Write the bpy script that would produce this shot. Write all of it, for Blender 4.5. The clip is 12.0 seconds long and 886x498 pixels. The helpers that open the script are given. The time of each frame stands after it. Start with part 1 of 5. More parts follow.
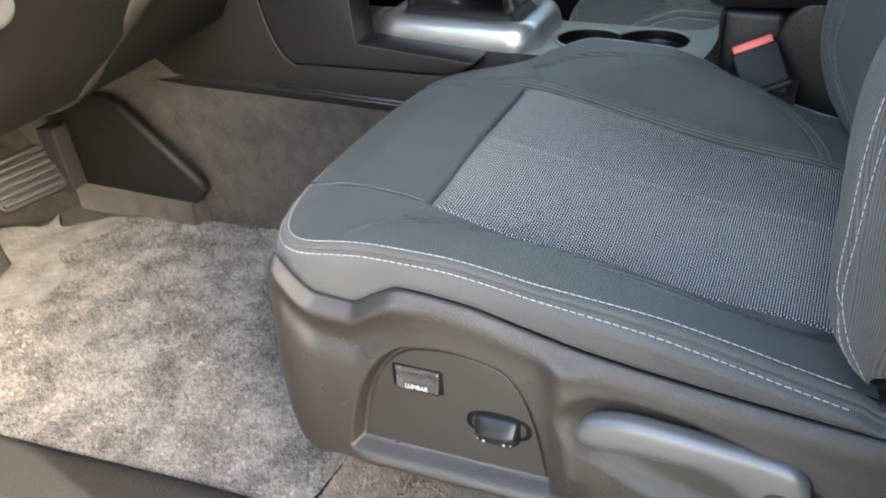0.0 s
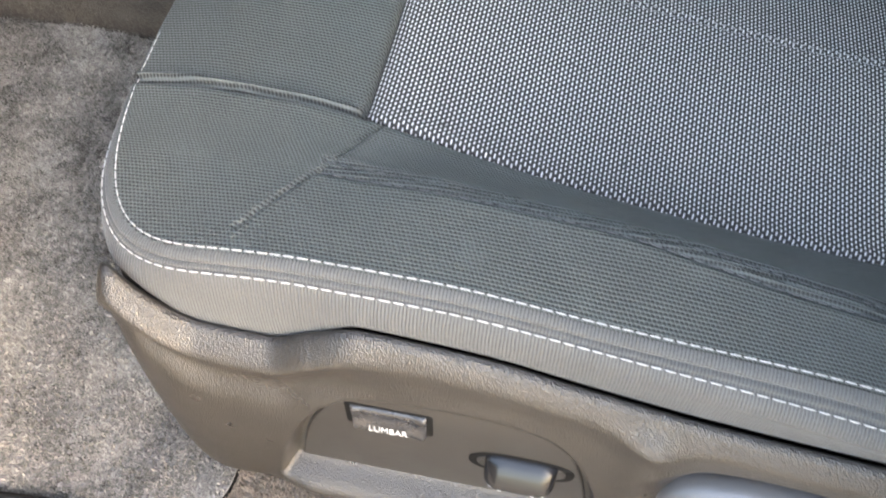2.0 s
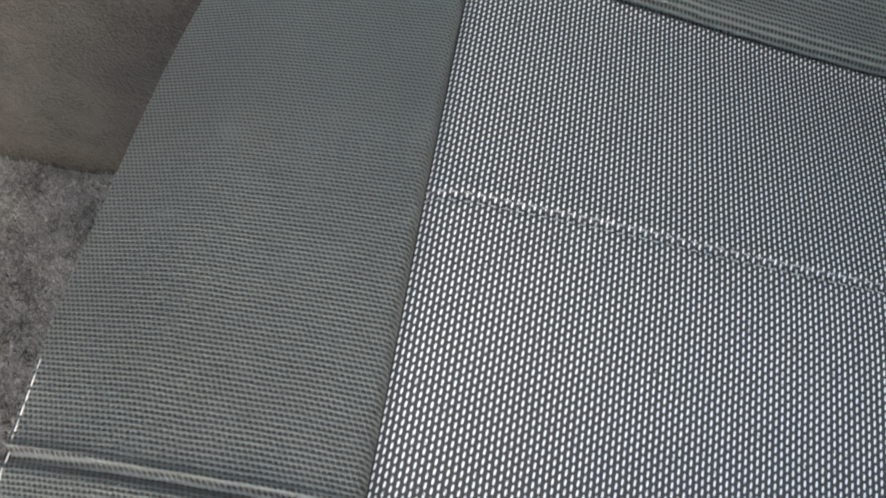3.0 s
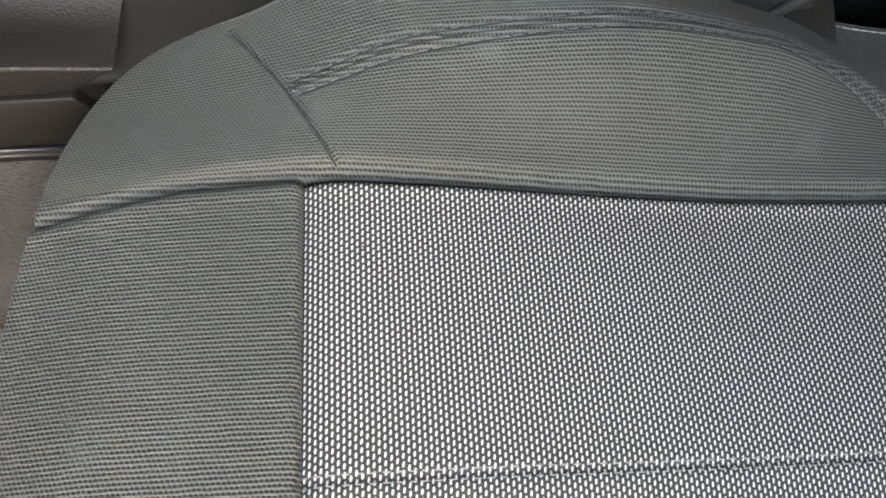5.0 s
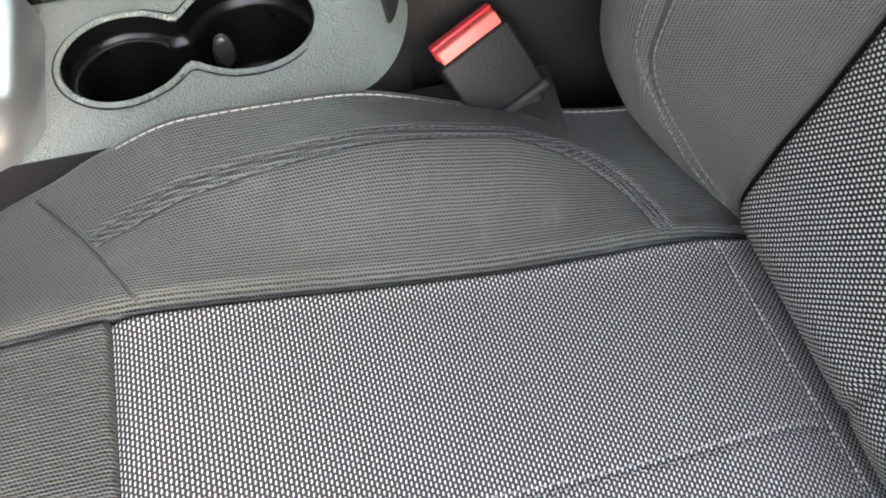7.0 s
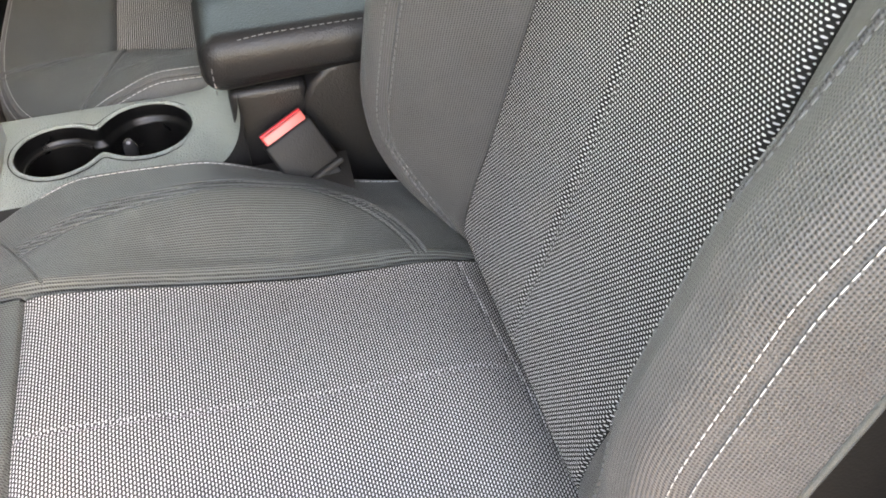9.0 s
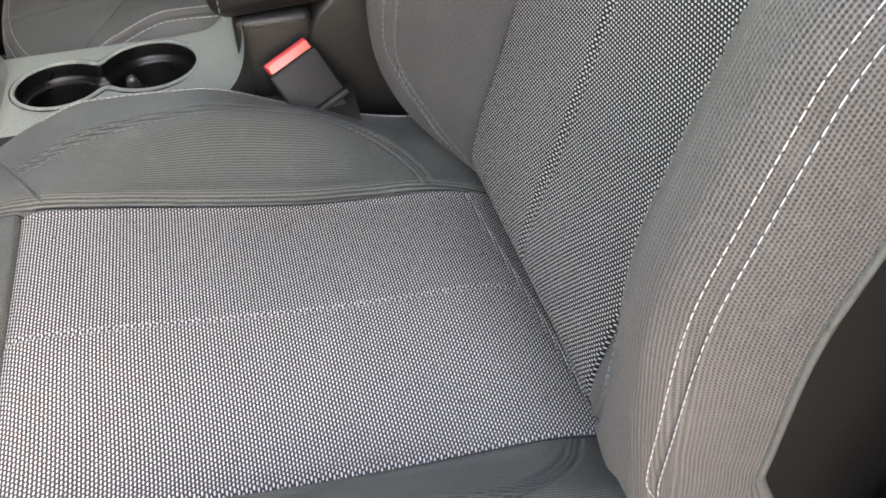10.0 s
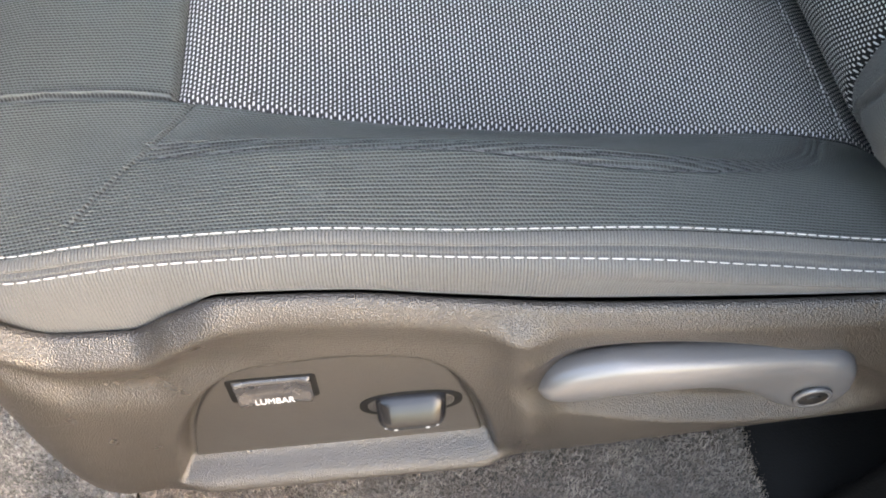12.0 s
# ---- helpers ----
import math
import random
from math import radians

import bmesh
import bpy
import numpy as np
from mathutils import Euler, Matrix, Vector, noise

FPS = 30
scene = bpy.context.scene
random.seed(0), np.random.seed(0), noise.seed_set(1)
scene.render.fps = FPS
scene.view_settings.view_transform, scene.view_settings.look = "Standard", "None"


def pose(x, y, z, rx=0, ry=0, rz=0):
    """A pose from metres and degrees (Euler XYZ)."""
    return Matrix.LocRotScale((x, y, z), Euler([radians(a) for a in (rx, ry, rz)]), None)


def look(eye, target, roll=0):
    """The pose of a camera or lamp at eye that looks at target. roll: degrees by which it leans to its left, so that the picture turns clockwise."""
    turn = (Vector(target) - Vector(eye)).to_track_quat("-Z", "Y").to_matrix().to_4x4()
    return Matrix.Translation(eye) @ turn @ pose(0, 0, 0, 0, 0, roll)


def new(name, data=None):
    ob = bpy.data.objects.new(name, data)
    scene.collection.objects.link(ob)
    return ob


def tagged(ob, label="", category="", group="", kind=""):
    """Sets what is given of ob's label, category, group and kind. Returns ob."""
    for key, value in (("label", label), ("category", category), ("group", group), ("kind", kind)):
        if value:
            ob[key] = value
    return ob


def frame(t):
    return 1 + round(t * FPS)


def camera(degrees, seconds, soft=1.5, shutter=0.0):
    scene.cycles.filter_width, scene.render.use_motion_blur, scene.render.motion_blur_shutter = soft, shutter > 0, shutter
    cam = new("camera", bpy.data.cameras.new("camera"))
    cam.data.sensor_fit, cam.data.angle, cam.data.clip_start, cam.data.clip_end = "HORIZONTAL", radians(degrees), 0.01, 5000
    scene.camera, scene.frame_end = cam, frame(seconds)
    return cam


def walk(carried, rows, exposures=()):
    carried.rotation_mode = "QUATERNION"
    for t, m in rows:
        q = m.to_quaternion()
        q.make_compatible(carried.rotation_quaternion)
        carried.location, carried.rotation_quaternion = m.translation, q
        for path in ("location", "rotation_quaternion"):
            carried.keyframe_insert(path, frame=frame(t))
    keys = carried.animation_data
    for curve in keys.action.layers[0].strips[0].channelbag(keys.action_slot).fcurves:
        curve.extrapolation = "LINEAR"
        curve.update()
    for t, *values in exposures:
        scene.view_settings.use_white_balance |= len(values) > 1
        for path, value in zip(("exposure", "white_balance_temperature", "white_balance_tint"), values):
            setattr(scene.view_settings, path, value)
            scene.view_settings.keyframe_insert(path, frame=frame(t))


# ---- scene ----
cam = camera(55.0, 12.0, soft=1.8, shutter=0.14)
PATH = [
    (0, look((0.3296, -0.6386, 0.7352), (0.1422, -0.2603, 0.4672), -3.84)),
    (0.5, look((0.2768, -0.5616, 0.6924), (0.1409, -0.2066, 0.3675), -4.33)),
    (1, look((0.2219, -0.4705, 0.6667), (0.1094, -0.1523, 0.2977), -4.95)),
    (1.5, look((0.1777, -0.3858, 0.6674), (0.0975, -0.0949, 0.2687), -2.24)),
    (2, look((0.1108, -0.3010, 0.6770), (0.0507, -0.0293, 0.2615), 0.07)),
    (2.5, look((0.0598, -0.1602, 0.6682), (0.0099, 0.0910, 0.2388), 1.19)),
    (3, look((0.0382, -0.0734, 0.6384), (0.0016, 0.1874, 0.2134), 1.16)),
    (3.5, look((0.0277, 0.0367, 0.6636), (0.0165, 0.2275, 0.2015), 3.64)),
    (3.7, look((0.0303, 0.0749, 0.6724), (0.0255, 0.2636, 0.2094), 3.27)),
    (5.3, look((0.0611, 0.0680, 0.7032), (0.0848, 0.2859, 0.2538), 2.35)),
    (5.5, look((0.0722, 0.0686, 0.6934), (0.0897, 0.2864, 0.2437), 0.29)),
    (6, look((0.0907, 0.0554, 0.6355), (0.1212, 0.3015, 0.2013), -1.30)),
    (6.5, look((0.1042, 0.0414, 0.6798), (0.1548, 0.2887, 0.2482), -0.48)),
    (7, look((0.1234, 0.0174, 0.7561), (0.1913, 0.2826, 0.3376), -0.16)),
    (7.5, look((0.1370, -0.0441, 0.8422), (0.2228, 0.2441, 0.4427), 1.13)),
    (7.7, look((0.1417, -0.0810, 0.8712), (0.2320, 0.2171, 0.4801), 1.23)),
    (9.3, look((0.2185, -0.3013, 0.8537), (0.3103, 0.0508, 0.5107), -1.39)),
    (9.5, look((0.2182, -0.3080, 0.8313), (0.3085, 0.0459, 0.4899), -1.69)),
    (10, look((0.2005, -0.3246, 0.7856), (0.2923, 0.0322, 0.4475), -1.17)),
    (10.5, look((0.1742, -0.3435, 0.7459), (0.2531, 0.0001, 0.3913), -1.52)),
    (11, look((0.1554, -0.3574, 0.7088), (0.2221, -0.0341, 0.3332), 0.15)),
    (11.5, look((0.1375, -0.3617, 0.6758), (0.1791, -0.0544, 0.2836), 0.19)),
    (12, look((0.1195, -0.3435, 0.6671), (0.1427, -0.0581, 0.2572), 0.32)),
]
EXPOSURE = [
    (0.0, 3.88, 6600, 12.0), (0.5, 4.20, 6790, 13.0), (1.5, 4.14, 6980, 14.0), (2.5, 4.06, 7360, 13.0), (3.0, 3.93, 7620, 12.5), (3.5, 4.10, 7880, 12.5), (5.5, 4.75, 8450, 19.5),
    (6.5, 4.69, 8450, 20.5), (7.0, 4.89, 8400, 20.0), (7.5, 5.29, 8380, 20.0), (9.5, 4.89, 8580, 23.0), (11.0, 4.50, 8300, 21.0), (12.0, 4.25, 7450, 16.0),
]
walk(cam, PATH, EXPOSURE)

# ---- light ----
world = bpy.data.worlds.new("sky")
scene.world = world
world.use_nodes = True
wn = world.node_tree.nodes
wl = world.node_tree.links
sky = wn.new("ShaderNodeTexSky")
sky.sky_type = "NISHITA"
sky.sun_disc = False
sky.sun_elevation = radians(27)
sky.sun_rotation = radians(105)
sky.air_density = 1.4
sky.altitude = 100
sky.dust_density = 5.0
sky.ozone_density = 0.4
wn["Background"].inputs["Strength"].default_value = 0.15
wl.new(sky.outputs["Color"], wn["Background"].inputs["Color"])

sun_data = bpy.data.lights.new("sun", "SUN")
sun_data.energy = 2.2
sun_data.angle = radians(0.6)
sun_data.color = (1.0, 0.90, 0.76)
sun = new("sun", sun_data)
sun.matrix_world = look((6.0, -1.62, 3.1), (0, 0, 0))


# ---- materials ----
class Nodes:
    """Short hand for a procedural material."""

    def __init__(self, name, rough=0.6, metal=0.0, spec=0.5):
        self.mat = bpy.data.materials.new(name)
        self.mat.use_nodes = True
        self.t = self.mat.node_tree
        self.b = self.t.nodes["Principled BSDF"]
        self.b.inputs["Roughness"].default_value = rough
        self.b.inputs["Metallic"].default_value = metal
        self.b.inputs["Specular IOR Level"].default_value = spec

    def put(self, socket, value):
        if isinstance(value, (int, float)):
            socket.default_value = value
        elif isinstance(value, tuple):
            socket.default_value = (*value, 1.0) if len(value) == 3 and socket.type == "RGBA" else value
        else:
            self.t.links.new(value, socket)

    def m(self, op, a, b=0.0, c=0.0, clamp=False):
        n = self.t.nodes.new("ShaderNodeMath")
        n.operation, n.use_clamp = op, clamp
        for s, v in zip(n.inputs, (a, b, c)):
            self.put(s, v)
        return n.outputs[0]

    def uv(self):
        n = self.t.nodes.new("ShaderNodeUVMap")
        n.uv_map = "uv"
        s = self.t.nodes.new("ShaderNodeSeparateXYZ")
        self.t.links.new(n.outputs[0], s.inputs[0])
        return s.outputs[0], s.outputs[1]

    def place(self):
        return self.t.nodes.new("ShaderNodeTexCoord").outputs["Object"]

    def noise(self, scale, detail=3.0, rough=0.55, at=None, stretch=None):
        n = self.t.nodes.new("ShaderNodeTexNoise")
        n.inputs["Scale"].default_value = scale
        n.inputs["Detail"].default_value = detail
        n.inputs["Roughness"].default_value = rough
        at = at or self.place()
        if stretch:
            p = self.t.nodes.new("ShaderNodeMapping")
            p.inputs["Scale"].default_value = stretch
            self.t.links.new(at, p.inputs[0])
            at = p.outputs[0]
        self.t.links.new(at, n.inputs["Vector"])
        return n.outputs["Fac"]

    def cells(self, scale, feature="F1", at=None):
        n = self.t.nodes.new("ShaderNodeTexVoronoi")
        n.feature = feature
        n.inputs["Scale"].default_value = scale
        self.t.links.new(at or self.place(), n.inputs["Vector"])
        return n.outputs["Distance"]

    def ramp(self, fac, low, high):
        n = self.t.nodes.new("ShaderNodeMapRange")
        n.interpolation_type = "SMOOTHSTEP"
        self.put(n.inputs["Value"], fac)
        n.inputs["From Min"].default_value, n.inputs["From Max"].default_value = low, high
        return n.outputs["Result"]

    def mix(self, fac, a, b):
        n = self.t.nodes.new("ShaderNodeMix")
        n.data_type = "RGBA"
        self.put(n.inputs["Factor"], fac)
        self.put(n.inputs["A"], a)
        self.put(n.inputs["B"], b)
        return n.outputs["Result"]

    def bump(self, height, distance, strength=1.0):
        n = self.t.nodes.new("ShaderNodeBump")
        n.inputs["Distance"].default_value = distance
        n.inputs["Strength"].default_value = strength
        self.t.links.new(height, n.inputs["Height"])
        self.t.links.new(n.outputs[0], self.b.inputs["Normal"])

    def color(self, value):
        self.put(self.b.inputs["Base Color"], value)
        return self

    def rough(self, value):
        self.put(self.b.inputs["Roughness"], value)
        return self

    def dots(self, pu, pv, a, b, wobble=0.0, shift=0.5, slant=0.0, power=2.0):
        """Staggered oval stitches: rows pv apart along v, stitches pu apart along u."""
        u, v = self.uv()
        if wobble:
            u = self.m("ADD", u, self.m("MULTIPLY", self.m("SUBTRACT", self.noise(60, 2), 0.5), wobble))
            v = self.m("ADD", v, self.m("MULTIPLY", self.m("SUBTRACT", self.noise(75, 2), 0.5), wobble))
        vv = self.m("DIVIDE", v, pv)
        uu = self.m("ADD", self.m("DIVIDE", u, pu), self.m("MULTIPLY", self.m("FLOOR", vv), shift))
        fu = self.m("DIVIDE", self.m("SUBTRACT", self.m("FRACT", uu), 0.5), a)
        fv = self.m("DIVIDE", self.m("SUBTRACT", self.m("FRACT", vv), 0.5), b)
        if slant:
            fv = self.m("SUBTRACT", fv, self.m("MULTIPLY", fu, slant))
        return self.m("ADD", self.m("POWER", self.m("ABSOLUTE", fu), power), self.m("POWER", self.m("ABSOLUTE", fv), power))


def weave_material():
    """White dashes in slightly drifting columns on a charcoal ground."""
    n = Nodes("white_dash_weave", 0.75, spec=0.25)
    r = n.dots(0.0036, 0.00247, 0.365, 0.215, 0.0005, 0.40, 0.35, 2.6)
    dash = n.m("MULTIPLY", n.ramp(r, 1.20, 0.45), n.ramp(n.noise(520, 2), 0.18, 0.42))
    pit = n.ramp(n.dots(0.0036, 0.00247, 0.62, 0.50, 0.0005, 0.40, 0.0, 2.0), 1.0, 1.7)
    white = n.mix(n.noise(900, 2), (0.54, 0.54, 0.538), (0.86, 0.86, 0.855))
    ground_yarn = n.mix(n.noise(1100, 2), (0.014, 0.0142, 0.0146), (0.076, 0.076, 0.0765))
    dark = n.mix(pit, ground_yarn, (0.006, 0.006, 0.0062))
    n.color(n.mix(dash, dark, white))
    n.bump(n.m("SUBTRACT", dash, n.m("MULTIPLY", pit, 0.4)), 0.0004, 0.7)
    return n.mat


def back_weave():
    """The backrest's version: rounder white dots on a darker ground."""
    n = Nodes("white_dot_weave", 0.75, spec=0.25)
    r = n.dots(0.0036, 0.0026, 0.30, 0.27, 0.0006, 0.5, 0.0, 2.4)
    dash = n.ramp(r, 1.12, 0.45)
    white = n.mix(n.noise(900, 2), (0.52, 0.52, 0.52), (0.84, 0.84, 0.84))
    dark = n.mix(n.noise(700, 2), (0.004, 0.004, 0.0043), (0.024, 0.024, 0.0245))
    n.color(n.mix(dash, dark, white))
    n.bump(dash, 0.0007, 0.8)
    return n.mat


def knit_material(name, dark, light, pu=0.0022, pv=0.0022, bump=0.0010, gaps=1.0):
    """Close knit: ribs along u, parted by rows of small slanted gaps."""
    n = Nodes(name, 0.47, spec=0.50)
    n.b.inputs["Sheen Weight"].default_value = 0.10
    n.b.inputs["Sheen Roughness"].default_value = 0.45
    u, v = n.uv()
    u = n.m("ADD", u, n.m("MULTIPLY", n.m("SUBTRACT", n.noise(70, 2), 0.5), 0.0010))
    v = n.m("ADD", v, n.m("MULTIPLY", n.m("SUBTRACT", n.noise(55, 2), 0.5), 0.0010))
    vv = n.m("DIVIDE", v, pv)
    f = n.m("SUBTRACT", n.m("FRACT", vv), 0.5)
    split = n.ramp(n.m("ABSOLUTE", f), 0.10, 0.42)
    turn = n.m("ADD", n.m("DIVIDE", u, pu), n.m("ADD", n.m("MULTIPLY", n.m("FLOOR", vv), 0.5), n.m("MULTIPLY", f, 0.55)))
    tick = n.m("MULTIPLY_ADD", n.m("SINE", n.m("MULTIPLY", turn, 2 * math.pi)), 0.5, 0.5)
    gap = n.m("MULTIPLY", split, n.m("MULTIPLY_ADD", tick, 0.72 * gaps, 0.42 * gaps))
    gap = n.m("MULTIPLY", gap, n.ramp(n.noise(34, 4, 0.6), 0.02, 0.50))
    fine = n.noise(1500, 2)
    loop = n.m("SUBTRACT", n.m("MULTIPLY_ADD", fine, 0.55, 0.50), n.m("ADD", gap, n.m("MULTIPLY", tick, 0.14)), 0.0, True)
    tone = n.m("MULTIPLY_ADD", n.noise(11, 5), 0.7, 0.65)
    n.color(n.mix(n.m("MULTIPLY", loop, tone), dark, light))
    n.bump(loop, bump, 0.9)
    return n.mat


def rib_material(name, dark, light, pitch, bump=0.0004):
    """Fine ribs along u."""
    n = Nodes(name, 0.58, spec=0.45)
    n.b.inputs["Sheen Weight"].default_value = 0.2
    n.b.inputs["Sheen Roughness"].default_value = 0.4
    loop = n.ramp(n.dots(0.0019, pitch, 0.95, 0.46, 0.0007, 0.5), 1.35, 0.3)
    loop = n.m("MULTIPLY", loop, n.m("MULTIPLY_ADD", n.noise(700, 3), 0.7, 0.62), 0.0, True)
    tone = n.m("MULTIPLY_ADD", n.noise(9, 4), 0.5, 0.75)
    n.color(n.mix(n.m("MULTIPLY", loop, tone), dark, light))
    n.bump(loop, bump, 0.8)
    return n.mat


def plastic_material(name, color, rough=0.45, grain=620, depth=0.00022, spec=0.5, wear_size=7, uneven=0.16):
    n = Nodes(name, rough, spec=spec)
    c = n.cells(grain)
    wear = n.noise(wear_size, 5)
    n.color(n.mix(n.ramp(wear, 0.35, 0.75), tuple(v * 0.88 for v in color), tuple(v * 1.12 for v in color)))
    n.rough(n.m("MULTIPLY_ADD", n.noise(30, 4), uneven, rough - 0.5 * uneven))
    n.bump(n.m("ADD", c, n.m("MULTIPLY", n.noise(grain * 0.6, 2), 0.35)), depth, 0.75)
    return n.mat


def plain_material(name, color, rough=0.5, metal=0.0, mottled=0.1, scale=40):
    n = Nodes(name, rough, metal)
    n.color(n.mix(n.noise(scale, 4), tuple(v * (1 - mottled) for v in color), tuple(v * (1 + mottled) for v in color)))
    n.rough(n.m("MULTIPLY_ADD", n.noise(scale * 2, 3), 0.12, rough - 0.06))
    return n.mat


def carpet_material(name, dark, light, scale=420, depth=0.0022):
    n = Nodes(name, 0.95, spec=0.1)
    n.b.inputs["Sheen Weight"].default_value = 0.25
    fine = n.noise(scale, 3, 0.7)
    coarse = n.noise(26, 5, 0.65)
    soil = n.noise(7, 4)
    f = n.m("ADD", n.m("MULTIPLY", fine, 0.55), n.m("MULTIPLY", coarse, 0.45))
    c = n.mix(n.ramp(f, 0.33, 0.68), dark, light)
    n.color(n.mix(n.m("MULTIPLY", n.ramp(soil, 0.45, 0.75), 0.35), c, tuple(v * 0.6 for v in dark)))
    n.bump(n.m("ADD", fine, n.m("MULTIPLY", coarse, 0.5)), depth, 1.0)
    return n.mat


def glass_material(name, tint):
    """Tinted car glass: light passes, coloured, with a clear reflection."""
    m = bpy.data.materials.new(name)
    m.use_nodes = True
    nd, ln = m.node_tree.nodes, m.node_tree.links
    nd.remove(nd["Principled BSDF"])
    through_glass, gloss, fres, both = nd.new("ShaderNodeBsdfTransparent"), nd.new("ShaderNodeBsdfGlossy"), nd.new("ShaderNodeFresnel"), nd.new("ShaderNodeMixShader")
    through_glass.inputs["Color"].default_value = (*tint, 1)
    gloss.inputs["Roughness"].default_value = 0.02
    fres.inputs["IOR"].default_value = 1.5
    ln.new(fres.outputs[0], both.inputs[0])
    ln.new(through_glass.outputs[0], both.inputs[1])
    ln.new(gloss.outputs[0], both.inputs[2])
    ln.new(both.outputs[0], nd["Material Output"].inputs["Surface"])
    return m


# Tinted darker than such glass is, to dim the light from ahead.
GLASS = glass_material("green_tinted_windscreen", (0.60, 0.66, 0.62))
SIDE_GLASS = glass_material("dark_tinted_side_glass", (0.84, 0.91, 0.87))
WEAVE = weave_material()
WEAVE_BACK = back_weave()
KNIT = knit_material("charcoal_knit", (0.004, 0.0043, 0.0044), (0.138, 0.155, 0.151), bump=0.0010, gaps=0.85)
KNIT_BACK = knit_material("charcoal_fine_knit", (0.004, 0.0042, 0.0044), (0.126, 0.126, 0.127), 0.0020, 0.0022, 0.0008, 0.60)
BORDER = rib_material("charcoal_rib_knit", (0.024, 0.0245, 0.0250), (0.098, 0.101, 0.102), 0.0017, 0.0004)
WHITE_THREAD = plain_material("white_thread", (0.50, 0.50, 0.50), 0.7)
PALE_THREAD = plain_material("pale_thread", (0.27, 0.27, 0.27), 0.7)
GREY_THREAD = plain_material("grey_thread", (0.135, 0.139, 0.141), 0.7)
TRIM = plastic_material("taupe_black_grained_plastic", (0.026, 0.0226, 0.0200), 0.30, 1100, 0.00070, 0.9)
PANEL = plastic_material("matt_switch_panel_plastic", (0.030, 0.0272, 0.0250), 0.42, 1500, 0.00025, 0.62)
SWITCH = plastic_material("switch_black_plastic", (0.038, 0.037, 0.039), 0.26, 1800, 0.00005, 0.8)
KNOB = plastic_material("gloss_black_plastic", (0.013, 0.013, 0.0145), 0.24, 1800, 0.00003, 0.45)
LEVER = plastic_material("grey_satin_plastic", (0.095, 0.094, 0.097), 0.34, 1100, 0.00008, 0.8)
BLACK = plastic_material("black_plastic", (0.010, 0.010, 0.0105), 0.55, spec=0.3)
for m, weight in ((TRIM, 0.15), (LEVER, 0.30)):
    coat = m.node_tree.nodes["Principled BSDF"].inputs
    coat["Coat Weight"].default_value = weight
    coat["Coat Roughness"].default_value = 0.24
SHELL = plastic_material("dull_black_shell", (0.006, 0.006, 0.006), 0.75, spec=0.15)
# Dark glossy plastic; its sky sheen is put into this lighter grey.
CONSOLE = plastic_material("console_sheen_grey_plastic", (0.265, 0.296, 0.273), 0.36, 520, 0.0026, 1.0, 2, 0.04)
CONSOLE_SIDE = plastic_material("console_side_dark_plastic", (0.013, 0.0122, 0.0114), 0.5, spec=0.35)
WELL = plastic_material("cup_well_black_plastic", (0.0045, 0.0045, 0.0047), 0.30, 900, 0.0001, 0.35)
LEATHER = plastic_material("black_grained_vinyl", (0.014, 0.0135, 0.014), 0.40, 560, 0.0004, 0.4)
DASH = plastic_material("dash_dark_plastic", (0.0085, 0.0085, 0.0078), 0.7, spec=0.2)
SILL = plastic_material("sill_dark_plastic", (0.030, 0.0285, 0.0270), 0.48, 420, 0.0008)
SILVER = plain_material("satin_silver_paint", (0.50, 0.51, 0.52), 0.33, 0.85, 0.02, 300)
STEEL = plain_material("dark_steel", (0.10, 0.10, 0.11), 0.4, 0.8)
RED = plain_material("red_button_plastic", (0.72, 0.035, 0.045), 0.35)
RUBBER = plain_material("worn_rubber", (0.018, 0.018, 0.0185), 0.75)
# Footwell shade is put into this darker copy of the taupe carpet.
SHADED_CARPET = carpet_material("taupe_shaded_carpet", (0.014, 0.0124, 0.0110), (0.064, 0.057, 0.050))
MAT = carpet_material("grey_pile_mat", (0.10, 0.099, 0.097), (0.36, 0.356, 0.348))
# The same carpet beside the seat, with its brighter light put into the colour.
NEAR_PILE = carpet_material("taupe_ribbed_lit_carpet", (0.085, 0.075, 0.066), (0.27, 0.242, 0.212))
def tuft_material(name, dark, light):
    """Single fibres, each with its own shade."""
    n = Nodes(name, 0.9, spec=0.15)
    g = n.t.nodes.new("ShaderNodeNewGeometry")
    f = n.m("ADD", n.m("MULTIPLY", g.outputs["Random Per Island"], 0.25), n.m("MULTIPLY", n.noise(150, 3, 0.6), 0.85))
    f = n.m("ADD", f, n.m("MULTIPLY", n.m("SUBTRACT", n.noise(20, 5, 0.65), 0.5), 1.1))
    n.color(n.mix(n.ramp(f, 0.28, 0.88), dark, light))
    return n.mat


# Fibres for the lit copy of the carpet.
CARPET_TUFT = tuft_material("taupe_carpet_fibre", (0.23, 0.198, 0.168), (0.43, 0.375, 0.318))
MAT_TUFT = tuft_material("grey_mat_fibre", (0.07, 0.0695, 0.0685), (0.37, 0.366, 0.358))
HEADLINER = plain_material("light_grey_headliner", (0.42, 0.42, 0.41), 0.9)
PAINT = plain_material("grey_car_paint", (0.20, 0.20, 0.21), 0.3)
CONCRETE = plain_material("warm_concrete", (0.125, 0.118, 0.110), 0.9, 0.0, 0.2, 6)


# ---- building tools ----
def part(name, data, material, parent=None, label=""):
    """One mesh object under a thing or part; data is a bmesh or a mesh."""
    if isinstance(data, bmesh.types.BMesh):
        me = bpy.data.meshes.new(name)
        data.to_mesh(me)
        data.free()
    else:
        me = data
    if not me.materials:
        me.materials.append(material)
    ob = new(name, me)
    if parent:
        ob.parent = parent
    return tagged(ob, label)


def thing(name, label, category, group="", kind=""):
    return tagged(new(name), label, category, group, kind)


